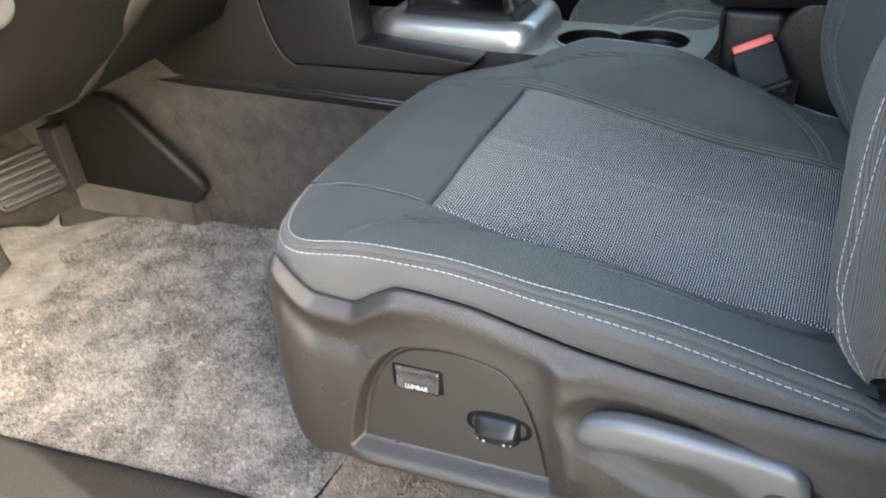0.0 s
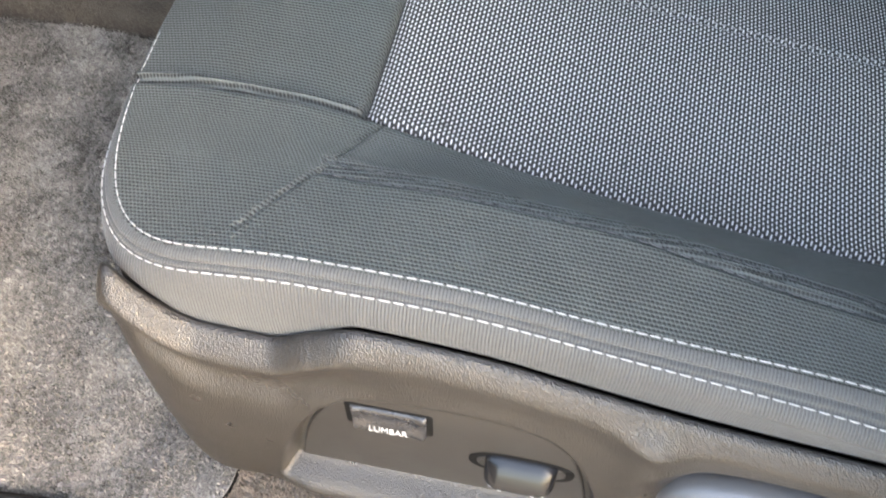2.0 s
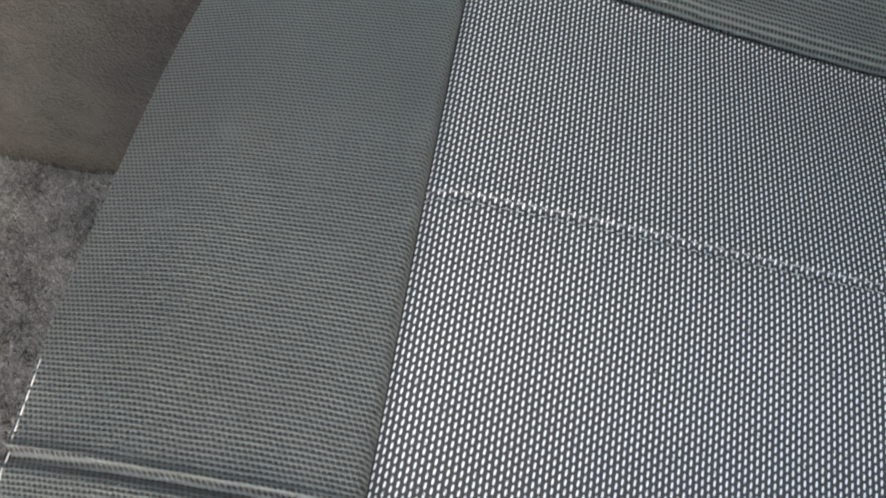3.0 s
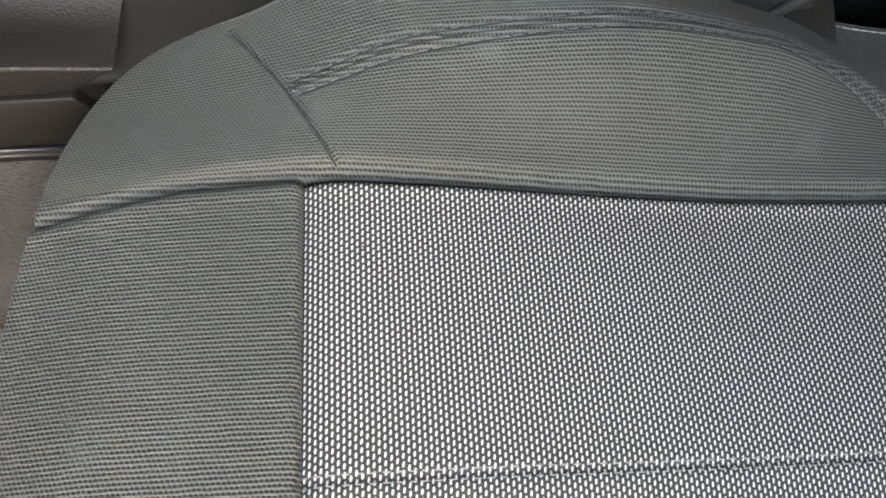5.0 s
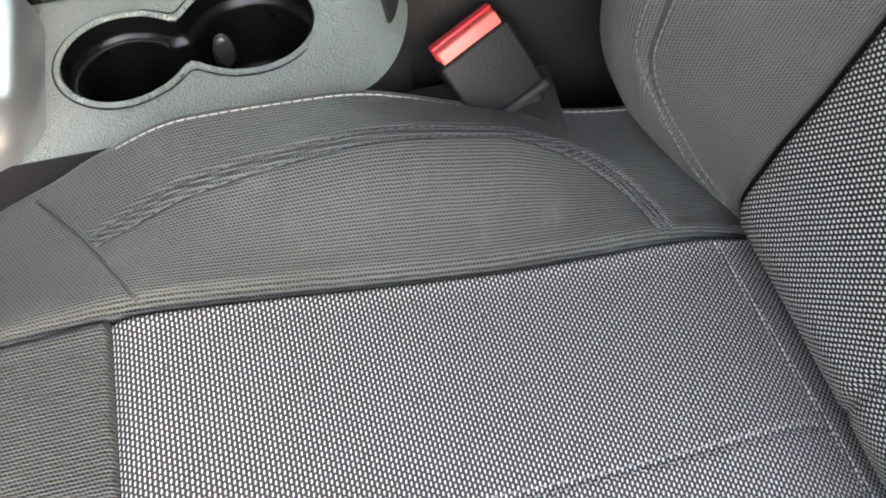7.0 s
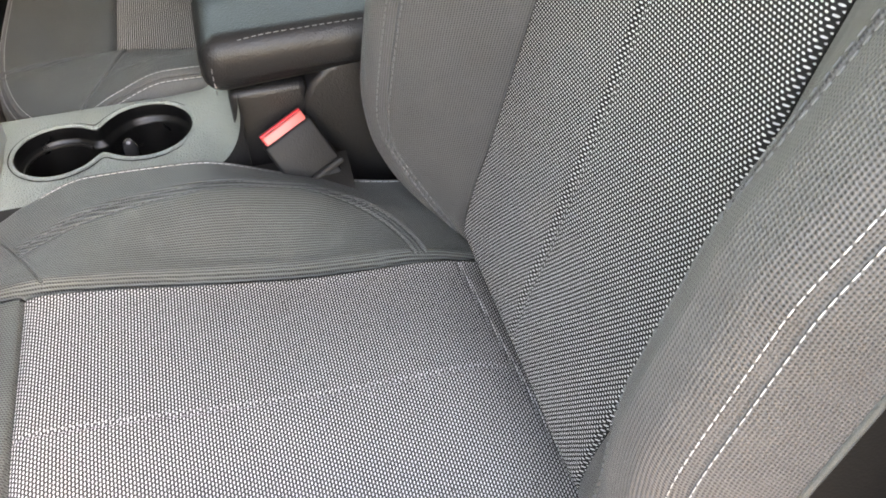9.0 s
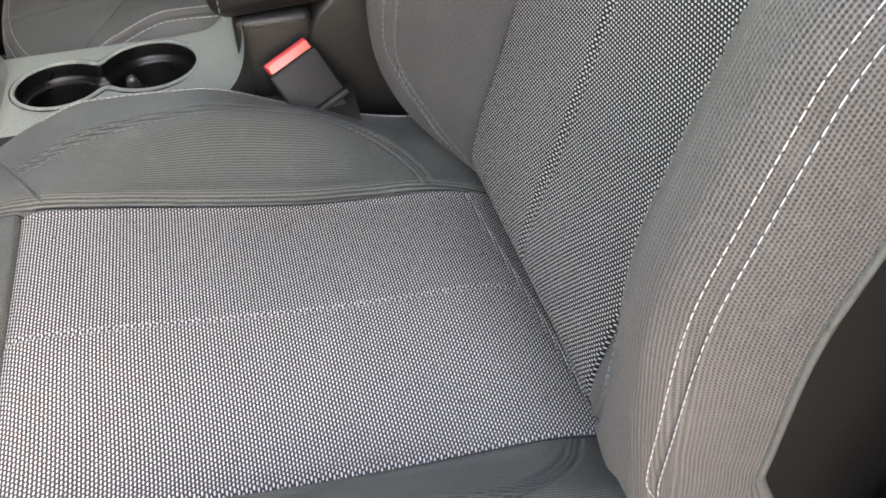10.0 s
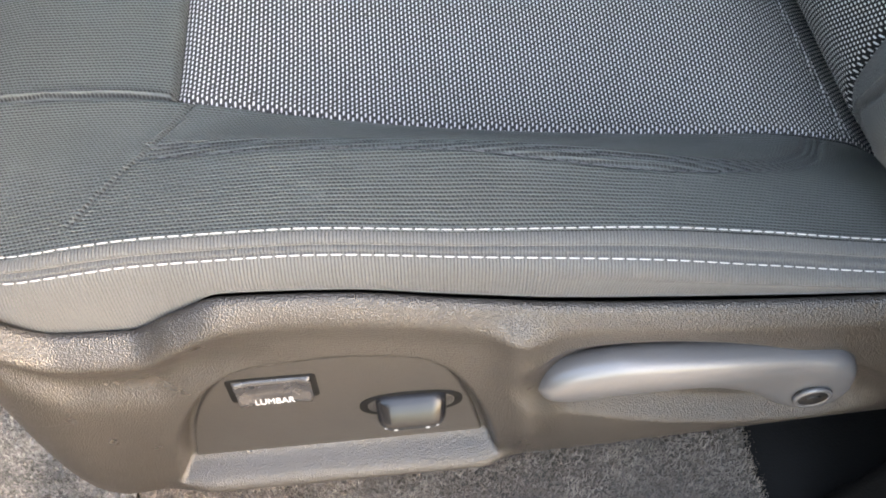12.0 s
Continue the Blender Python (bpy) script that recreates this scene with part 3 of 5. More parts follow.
BACK_OUT = (-0.085, -0.045, -0.016, 0.018, 0.040, 0.056, 0.083, 0.082, 0.071, 0.056, 0.037, 0.012, -0.01, -0.05)
BACK_IN = (-0.080, -0.020, 0.022, 0.052, 0.081, 0.094, 0.105, 0.108, 0.100, 0.083, 0.057, 0.014, -0.01, -0.05)


def back_point(t, w, side):
    """A point of the backrest: t along the half section (0 to 1), w up the back, side -1 or 1."""
    sec = np.array(SECTION)
    s = np.linspace(0, 1, len(sec))
    u, b = pchip(s, sec[:, 0], t), pchip(s, sec[:, 1], t)
    # Each bolster ends in a rounded foot above the cushion.
    foot = step(u, 0.165, 0.235)
    low = -0.035 + (0.080 if side < 0 else 0.040) * foot
    if side < 0:
        # The outer lower corner is rounded off.
        run = np.asarray(t) * (len(sec) - 1)
        low = low + 0.022 * step(run, 10.9, 13.8) ** 2 + 0.012 * step(run, 12.8, 13.7) ** 2
    w = np.where(w < 0.14, low + (w + 0.035) / 0.175 * (0.14 - low), w)
    curl = foot * (1 - np.sqrt(np.clip(1 - (1 - np.clip((w - low) / (0.032 if side < 0 else 0.042), 0, 1)) ** 2, 0, 1)))
    if side < 0:
        curl = curl * (1 - 0.85 * step(np.asarray(t) * (len(sec) - 1), 11.0, 13.2))
    dm, db = pchip(WN, BACK_MID, w), pchip(WN, BACK_OUT if side < 0 else BACK_IN, w)
    if side < 0:
        full = 0.75 + 0.60 * step(w, 0.05, 0.17)
        b = np.where((b > 0) & (u < 0.226), np.maximum(b, 0) ** full, b)
    squeeze = 1 - 0.10 * step(-w, -0.06, 0.04) * step(u, 0.14, 0.27) - 0.35 * step(w, 0.5, 0.66)
    depth = np.where(b >= 0, dm + (db - dm) * b, dm + b * 0.10)
    depth = depth - 0.0036 * np.exp(-((np.asarray(t) - 10.4 / (len(sec) - 1)) * (len(sec) - 1) / 0.16) ** 2)
    seam = 3.6 + 3.0 * step(np.asarray(w), 0.0, 0.11) ** 0.7
    depth = depth - 0.0045 * np.exp(-((np.asarray(t) * (len(sec) - 1) - seam) / 0.16) ** 2)
    depth = depth - 0.0080 * np.exp(-((u - 0.1415) / 0.0035) ** 2) - 0.0040 * np.exp(-(u / 0.0030) ** 2)
    depth = depth - (0.040 if side < 0 else 0.050) * curl
    P = BACK_AT + depth[..., None] * BACK_FWD + np.asarray(w)[..., None] * BACK_UP
    P[..., 1] = MID + side * (u * squeeze - 0.012 * curl)
    return P


def seat_back(seat, put):
    k = len(SECTION) - 1
    ws = np.concatenate([np.linspace(-0.035, 0.14, 70), np.linspace(0.145, 0.66, 130)])
    t_edge, t_side = 3 / k, 12.5 / k

    def strip(name, t0, t1, n, side, material, label=""):
        S, W = np.meshgrid(np.linspace(0, 1, n), ws, indexing="ij")
        flare = lambda t: t + (1.2 / k * (1 - step(W, 0.02, 0.25)) if t == t_side and side < 0 else 0.0)
        T = flare(t0) + (flare(t1) - flare(t0)) * S
        P = put(back_point(T, W, side))
        dist = np.r_[0, np.cumsum(np.linalg.norm(np.diff(P[:, 90], axis=0), axis=1))]
        up = np.r_[0, np.cumsum(np.linalg.norm(np.diff(P[n // 2], axis=0), axis=1))]
        UV = np.stack([np.broadcast_to(up, T.shape), np.broadcast_to(dist[:, None], T.shape)], -1)
        return part(name, sheet(P, UV, flip=(side > 0) == put.on), material, seat, label)

    T, W = np.meshgrid(np.linspace(-t_edge, t_edge, 110), ws, indexing="ij")
    P = np.where((T < 0)[..., None], back_point(-T, W, -1), back_point(T, W, 1))
    UV = np.stack([P[..., 1], np.broadcast_to(ws, T.shape)], -1)
    part("back_insert", sheet(put(P), UV, flip=put.on), WEAVE_BACK, seat, "black and white dotted woven backrest insert")
    for side in (-1, 1):
        strip("back_bolster", t_edge, t_side, 130, side, KNIT_BACK, "charcoal knit backrest bolster")
        strip("back_side", t_side, 1.0, 24, side, SHELL, "dull black side of the backrest")
        w = np.linspace(-0.02, 0.62, 120)
        P = back_point(t_side + (1.2 / k if side < 0 else 0.0) * (1 - step(w, 0.02, 0.25)), w, side)
        part("piping", tube([tuple(v) for v in put(P)], 0.0022, 6), KNIT, seat, "charcoal piping")
        for tt, swing in ((10.10 / k, 1.65 / k), (10.62 / k, 2.05 / k)):
            w = np.linspace(-0.033, 0.6, 200)
            # The rows swing outwards round the foot of the outer bolster.
            P = back_point(tt + (swing if side < 0 else 0.0) * (1 - step(w, -0.033, 0.085)), w, side) + 0.0005 * BACK_FWD
            part("stitching", stitches(put(P), 0.0050, 0.0013, 0.00031), WHITE_THREAD, seat, "white topstitching")
        w = np.linspace(-0.01, 0.62, 120)
        P = back_point(np.full(120, t_edge), w, side) + 0.0022 * BACK_FWD
        # Black tube put in for the shaded gap between insert and bolster.
        part("seam_shade", tube([tuple(v) for v in put(P)], 0.0018, 6), SHELL, seat, "black tube standing for the shaded gap beside the insert")
        for o in (-0.28, 0.28):
            w = np.linspace(0.02, 0.6, 200)
            tt = (3.6 + o + 3.0 * step(w, 0.0, 0.11) ** 0.7) / k
            P = back_point(tt, w, side) + 0.0005 * BACK_FWD
            part("stitching", stitches(put(P), 0.0046, 0.0020, 0.0006), GREY_THREAD, seat, "grey double stitching")
    for o in (-0.0025, 0.0025):
        w = np.linspace(0.01, 0.6, 160)
        P = back_point(np.full(160, 0.0), w, 1) + np.array([0, o, 0]) + 0.0006 * BACK_FWD
        part("stitching", stitches(put(P), 0.0042, 0.0018, 0.00045), GREY_THREAD, seat)
    # Hard shell behind the padding.
    edge = [back_point(np.full(len(ws), 1.0), ws, s) for s in (-1, 1)]
    back = [e - np.array([-0.035, 0, 0.0]) + np.array([0, s * -0.02, 0]) for e, s in zip(edge, (-1, 1))]
    mids = [back[0] * (1 - f) + back[1] * f + np.array([0.03 * math.sin(math.pi * f), 0, 0]) for f in (0.15, 0.5, 0.85)]
    P = np.stack([edge[0], back[0], *mids, back[1], edge[1]], 0)
    part("back_shell", sheet(put(P), flip=put.on), SHELL, seat, "black plastic seat back shell")


# ---- ground and car shell ----
def ground():
    bm = bmesh.new()
    bmesh.ops.create_grid(bm, x_segments=2, y_segments=2, size=400)
    bmesh.ops.translate(bm, verts=bm.verts, vec=(0, 0, -0.30))
    tagged(part("ground", bm, CONCRETE), "weathered grey concrete ground outside the car", "ground", kind="structure")


def wall(name, bm, material, label):
    return tagged(part(name, bm, material), label, "car body", kind="structure")


def car_shell():
    floor_bm = box(-1.25, -0.30, -0.06, 1.6, 1.26, 0.0, 0.0)
    wall("floor", flat_shade(floor_bm), SHADED_CARPET, "taupe grey cut pile car floor carpet, darkened for shade")
    wall("ceiling", box(-0.40, -0.15, 1.24, 2.0, 1.15, 1.30, 0.02), HEADLINER, "light grey fabric headliner")
    wall("wall_front", flat_shade(box(-1.30, -0.40, -0.06, -1.205, 1.30, 0.76, 0.0)), DASH, "dark firewall below the dashboard")
    wall("wall_rear", flat_shade(box(1.60, -0.40, -0.06, 1.68, 1.30, 1.24, 0.0)), BLACK, "dark rear bulkhead of the cabin")
    wall("wall_far_side", box(-1.22, 1.24, -0.06, 1.6, 1.32, 0.68, 0.01), DASH, "dark passenger door panel")
    far = [(1.28, 0.68), (1.32, 0.68), (1.09, 1.28), (1.05, 1.28)]
    wall("pillar_far", slab(far, 0.62, 0.74, "x", 0.005), HEADLINER, "far side pillar in light trim")
    wall("wall_near_rear", box(0.62, -0.460, -0.10, 1.9, -0.37, 0.72, 0.03), PAINT, "closed rear door of the car")
    wall("pillar_near", slab([(-0.440, -0.10), (-0.185, -0.10), (-0.185, 0.28), (-0.24, 0.42), (-0.31, 0.70), (-0.12, 1.24), (-0.20, 1.25), (-0.440, 0.82)], 0.432, 0.64, "x", 0.014), SHELL, "black B pillar trim")
    # Added block that keeps light off the rear end of the carpet.
    wall("pillar_shade_block", slab([(0.400, 0.0), (0.66, 0.0), (0.66, 0.42), (0.476, 0.42), (0.452, 0.20), (0.425, 0.07)], -0.300, -0.152, "y", 0.012), SHELL, "black block by the B pillar, added to darken the carpet")
    # Unseen opaque pane, added to keep the sun off the seat.
    wall("window_near_rear", slab([(-0.445, 0.70), (-0.425, 0.70), (-0.04, 1.27), (-0.08, 1.28)], 0.62, 1.7, "x", 0.002), BLACK, "opaque black pane added in the rear door window")
    # Out of view; added to keep daylight out of the footwell.
    wall("wall_near_front", box(-1.25, -0.42, -0.10, -0.86, -0.301, 0.70, 0.02), DASH, "dark hinge pillar ahead of the door opening")
    tagged(part("windscreen", slab([(-1.205, 0.745), (-0.41, 1.245), (-0.407, 1.250), (-1.205, 0.752)], -0.30, 1.26, "y", 0.0), GLASS), "green tinted windscreen glass", "windscreen", kind="structure")
    tagged(part("window_far", slab([(1.285, 0.68), (1.29, 0.68), (1.06, 1.25), (1.055, 1.25)], -1.2, 1.6, "x", 0.0), SIDE_GLASS), "dark tinted passenger side window glass", "window", kind="structure")
    for y in (-0.155, 1.155):
        tagged(part("roof_rail", tube([(-0.40, y, 1.235), (0.2, y, 1.225), (2.0, y, 1.225)], 0.042, 12), HEADLINER), "light grey trim of the roof rail", "roof rail", kind="structure")
    for y0, y1, y2 in ((-0.36, -0.30, -0.16), (1.32, 1.26, 1.16)):
        tagged(part("windscreen_pillar", tube([(-1.20, y0, 0.66), (-0.8, y1, 0.92), (-0.40, y2, 1.26)], 0.04, 10), DASH), "dark windscreen pillar", "pillar", kind="structure")


def open_door():
    """The driver's door, swung open ahead of the seat; unseen, it holds back sky."""
    m = Matrix.Translation((-0.86, -0.44, 0)) @ Euler((0, 0, radians(-56))).to_matrix().to_4x4()
    door = thing("door_1", "open driver door with dark inner trim panel", "car door", kind="structure")

    def put(bm):
        bm.transform(m)
        return bm

    part("trim_panel", put(box(0.02, 0.0, -0.06, 1.06, 0.06, 0.70, 0.025, 3)), DASH, door, "dark inner trim panel")
    part("outer_skin", put(box(0.0, -0.10, -0.10, 1.10, -0.005, 0.72, 0.03, 3)), PAINT, door, "grey painted outer skin")
    # Pane added to dim the sky above the door.
    part("window_pane", put(slab([(0.07, 0.70), (1.06, 0.70), (1.03, 1.21), (0.62, 1.23), (0.46, 1.17)], 0.004, 0.009, "y", 0.0)), SIDE_GLASS, door, "tinted window pane")
    part("window_frame", put(tube([(0.05, -0.03, 0.70), (0.45, 0.0, 1.18), (0.62, 0.005, 1.24), (1.04, 0.005, 1.22), (1.08, -0.03, 0.70)], 0.022, 8)), DASH, door, "dark window frame")


ground()
car_shell()
open_door()


# ---- floor, mat and sill ----
def sill():
    """Door sill: scuff plate with a raised inner lip and an outer step."""
    prof = [(-0.150, 0.000), (-0.160, 0.012), (-0.166, 0.024), (-0.172, 0.028), (-0.182, 0.029), (-0.20, 0.031), (-0.235, 0.036),
            (-0.27, 0.040), (-0.292, 0.036), (-0.300, 0.022), (-0.303, -0.01), (-0.31, -0.05), (-0.36, -0.06), (-0.37, -0.2)]
    xs = np.linspace(-1.15, 0.475, 120)
    P = np.zeros((len(xs), len(prof), 3))
    for i, x in enumerate(xs):
        # The sill swings inwards a little towards the rear.
        dy = -0.035 * step(-x, 0.10, 0.60) + 0.006 * step(x, -0.1, 0.3)
        for j, (y, z) in enumerate(prof):
            P[i, j] = (x, y + dy, z)
    ob = tagged(thing("door_sill", "dark grained plastic door sill scuff plate", "door sill", kind="structure"))
    part("scuff_plate", sheet(P, flip=True), SILL, ob)
    part("lip", tube([(x, -0.163 - 0.035 * float(step(np.array(-x), 0.10, 0.60)) + 0.006 * float(step(np.array(x), -0.1, 0.3)), 0.019) for x in np.linspace(-1.1, 0.6, 60)], 0.0045, 8), BLACK, ob, "black rubber sill edge")


def floor_mat():
    """Pile mat: thick sheet with rounded rear corners and a notch by the pedals."""
    mat = thing("floor_mat", "worn grey carpet pile floor mat in the footwell", "floor mat")
    n, m = 150, 110
    y0, y1, x1, x0 = -0.160, 0.345, -0.100, -0.92
    U, V = np.meshgrid(np.linspace(0, 1, n), np.linspace(0, 1, m), indexing="ij")
    Y = y0 + (y1 - y0) * V
    side = np.minimum(Y - y0, y1 - Y)
    r = 0.045
    cut = np.where(side < r, r - np.sqrt(np.maximum(r * r - (r - side) ** 2, 0)), 0)
    xe = x1 - cut
    xf = x0 + 0.06 * np.sin(V * 5.0) ** 2 + 0.10 * step(V, 0.35, 0.5) * step(-V, -0.75, -0.6)
    X = xf + (xe - xf) * U ** 0.8
    Y = Y - 0.030 * step(-X, 0.12, 0.55) * (1 - V)
    Y = Y - 0.055 * step(-X, 0.45, 0.85) * V
    Y = Y - 0.060 * np.exp(-((X + 0.835) / 0.040) ** 2) * step(V, 0.6, 1.0)
    rough = np.array([[noise.noise(Vector((x * 22, y * 22, 0.3))) for x, y in zip(a, b)] for a, b in zip(X, Y)])
    Z = 0.0135 + 0.0035 * rough + 0.07 * step(-X, 0.82, 1.04)
    edge = np.minimum(np.minimum(U * 60, (1 - U) * 60), np.minimum(V, 1 - V) * 50)
    Z = Z - 0.003 * np.clip(1 - edge, 0, 1)
    top = np.stack([X, Y, Z], -1)
    part("mat_face", sheet(top, flip=False), MAT, mat)
    ring = np.concatenate([top[:, 0], top[-1, 1:], top[::-1, -1][1:], top[0, ::-1][1:-1]])
    low = ring.copy()
    low[:, 2] = np.maximum(0.002, low[:, 2] - 0.012)
    # The edge is black to put in the shaded gap round the mat.
    part("edge_shade", sheet(np.stack([ring, low], 0), closed=True, flip=True), SHELL, mat, "black mat edge standing for the shaded gap")
    fibres("tuft_cover", top[15:], 190000, 0.0040, MAT_TUFT, mat, 0.75)
    return mat


def fibres(name, grid, count, length, material, parent, thick=1.0):
    """Short tufts standing on a grid of points, one joined mesh."""
    rng = np.random.default_rng(5)
    n, m = grid.shape[:2]
    i, j = rng.uniform(0, n - 1.001, count), rng.uniform(0, m - 1.001, count)
    a, b = i.astype(int), j.astype(int)
    fi, fj = (i - a)[:, None], (j - b)[:, None]
    p = (grid[a, b] * (1 - fi) * (1 - fj) + grid[a + 1, b] * fi * (1 - fj) + grid[a, b + 1] * (1 - fi) * fj + grid[a + 1, b + 1] * fi * fj)
    lean = rng.normal(0, 0.55, (count, 3))
    lean[:, 2] = 1.0
    lean /= np.linalg.norm(lean, axis=1)[:, None]
    w = np.cross(lean, rng.normal(0, 1, (count, 3)))
    w = w / np.linalg.norm(w, axis=1)[:, None] * thick * rng.uniform(0.0005, 0.0010, (count, 1))
    tip = p + lean * length * rng.uniform(0.5, 1.15, (count, 1))
    base = p - np.array([0, 0, 0.0008])
    verts = np.stack([base - w, base + w, tip + 0.5 * w, tip - 0.5 * w], 1).reshape(-1, 3)
    faces = np.arange(4 * count).reshape(-1, 4)
    me = bpy.data.meshes.new(name)
    me.from_pydata(verts.tolist(), [], faces.tolist())
    return tagged(part(name, me, material, parent), kind="stuff")


def near_carpet():
    """Ribbed carpet strip between the seat and the sill."""
    n, m = 160, 40
    X, Y = np.meshgrid(np.linspace(-0.35, 0.60, n), np.linspace(-0.165, 0.30, m), indexing="ij")
    bumps = np.array([[noise.noise(Vector((x * 30, y * 30, 4.0))) for x, y in zip(a, b)] for a, b in zip(X, Y)])
    Z = 0.004 + 0.0015 * bumps
    grid = np.stack([X, Y, Z], -1)
    carpet = thing("footwell_carpet", "taupe ribbed cut pile carpet beside the seat", "carpet", kind="structure")
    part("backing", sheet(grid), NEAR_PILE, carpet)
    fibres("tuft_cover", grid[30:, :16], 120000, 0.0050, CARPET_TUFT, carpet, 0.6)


sill()
near_carpet()
floor_mat()


# ---- driver seat ----
SEAT = thing("driver_seat", "charcoal knit car seat with dashed woven insert and white stitching", "car seat", "front seats")
HERE = Mirror()
seat_cushion(SEAT, HERE)
seat_back(SEAT, HERE)

TRIM_BX = (-0.125, -0.122, -0.117, -0.108, -0.095, -0.075, -0.050, 0.067, 0.160, 0.226, 0.30, 0.42, 0.60)
TRIM_BOT = (0.236, 0.188, 0.153, 0.126, 0.104, 0.096, 0.100, 0.108, 0.116, 0.123, 0.133, 0.150, 0.172)
RECESS = arc_line([(-0.030, 0.128), (-0.018, 0.185), (0.008, 0.240), (0.037, 0.262), (0.082, 0.268), (0.121, 0.262), (0.143, 0.240), (0.160, 0.192), (0.170, 0.140)], 60)


def inside_gap(x, z, line):
    """Signed distance to a closed outline, negative inside."""
    pts = list(line) + [line[0]]
    d = seam_gap(x, z, pts)
    odd = np.zeros(np.shape(x), bool)
    for (ax, az), (bx, bz) in zip(pts, pts[1:]):
        if az != bz:
            odd ^= ((az > z) != (bz > z)) & (x < (bx - ax) * (z - az) / (bz - az) + ax)
    return np.where(odd, -d, d)


def trim_y(x, z, top, bot):
    """Outward face of the side shield."""
    v = np.clip((z - bot) / np.maximum(top - bot, 1e-4), 0, 1)
    h = top - z
    y = -0.1285 - 0.0075 * (1 - v) ** 0.8 - 0.0035 * np.sin(v * math.pi) ** 0.8
    # A thick rolled edge follows the top, strongest round the notch at the front, with a valley under it.
    front = step(-x, -0.06, 0.0)
    y = y - (0.0015 + 0.0045 * front) * np.exp(-((h - 0.015) / 0.010) ** 2)
    y = y + 0.0050 * front * step(x, -0.115, -0.085) * np.exp(-((h - 0.044) / 0.014) ** 2)
    # Ridge between switch panel and lever, running up into the rolled edge.
    y = y - 0.0075 * np.exp(-((x - 0.187 + 0.10 * (z - 0.2)) / 0.016) ** 2) * step(z, 0.125, 0.18) * step(h, 0.004, 0.02)
    # Hollow round the lever.
    hollow = ((x - 0.292) / 0.100) ** 2 + ((z - 0.212 + 0.22 * (x - 0.285)) / 0.040) ** 2
    y = y + 0.0125 * step(-hollow, -1.55, -0.50)
    g = inside_gap(x, z, RECESS)
    deep = step(-g, -0.0045, 0.0035)
    y = y * (1 - deep) - 0.1215 * deep
    # Ledge under the switch panel.
    y = y - 0.0075 * np.exp(-((z - (0.117 + 0.06 * (x + 0.03))) / 0.0095) ** 2) * step(x, -0.05, -0.01) * step(-x, -0.19, -0.16)
    return y


def side_trim():
    nx, nv = 380, 110
    xs = -0.125 + 0.725 * np.linspace(0, 1, nx) ** 1.35
    top, bot = pchip(TRIM_X, TRIM_TOP, xs), pchip(TRIM_BX, TRIM_BOT, xs)
    v = np.linspace(0, 1, nv)
    X = np.repeat(xs[:, None], nv, 1)
    Z = bot[:, None] + (top - bot)[:, None] * v
    Y = trim_y(X, Z, top[:, None], bot[:, None])
    roll = 0.015
    h = (top[:, None] - Z)
    Y = Y + 0.006 * (1 - np.sqrt(np.clip(1 - (1 - np.clip(h / roll, 0, 1)) ** 2, 0, 1)))
    hb = Z - bot[:, None]
    Y = Y + 0.012 * (1 - np.sqrt(np.clip(1 - (1 - np.clip(hb / 0.012, 0, 1)) ** 2, 0, 1)))
    # The shield rounds off towards the seat's front corner.
    Y = Y + 0.040 * (1 - np.sqrt(np.clip(1 - (1 - np.clip((X + 0.125) / 0.055, 0, 1)) ** 2, 0, 1)))
    face = np.stack([X, Y, Z], -1)
    lip = face[:, -1] + np.array([0, 0.0025, -0.003])
    lip2 = lip + np.array([0, 0.001, -0.03])
    under = face[:, 0] + np.array([0, 0.030, 0.004])
    P = np.concatenate([under[:, None], face, lip[:, None], lip2[:, None]], 1)
    trim = part("side_trim", sheet(P), TRIM, SEAT, "taupe black grained plastic seat side shield")
    return trim


def seat_front_lip():
    """The shield goes on round the front as a low lip under the cushion."""
    p, nrm = cushion_rim()
    keep = (p[:, 0] < -0.055)
    p, nrm = p[keep], nrm[keep]
    rows = [np.concatenate([p + o * nrm, np.full((len(p), 1), z)], 1) for o, z in ((0.004, 0.300), (0.012, 0.296), (0.014, 0.285), (0.010, 0.268), (-0.02, 0.255))]
    P = np.stack(rows, 1)
    drop = step(p[:, 1], MID - 0.16, MID + 0.1)
    P[:, :, 2] -= 0.03 * drop[:, None]
    part("front_lip", sheet(P, flip=True), TRIM, SEAT)


TRIM_OB = side_trim()
seat_front_lip()


def seat_base():
    part("seat_pan", box(-0.07, -0.085, 0.19, 0.45, 0.365, 0.245, 0.01), BLACK, SEAT, "black seat pan")
    for y in (-0.015, 0.33):
        part("slide_rail", box(-0.08, y - 0.02, 0.006, 0.50, y + 0.02, 0.045, 0.004), STEEL, SEAT, "dark steel slide rail")
        for x in (0.0, 0.36):
            part("riser", slab([(x - 0.03, 0.045), (x + 0.04, 0.045), (x + 0.02, 0.20), (x - 0.02, 0.20)], y - 0.012, y + 0.012, "y", 0.003), BLACK, SEAT)
    # Its black top also stands in for the shaded gap under the backrest.
    part("hinge_cover", box(0.402, -0.112, 0.262, 0.52, -0.05, 0.302, 0.006), BLACK, SEAT, "black cover over the recline hinge, also the shaded gap above it")
    part("inner_shield", slab([(-0.06, 0.13), (0.44, 0.13), (0.46, 0.26), (-0.09, 0.26)], 0.385, 0.400, "y", 0.005), TRIM, SEAT)


seat_base()


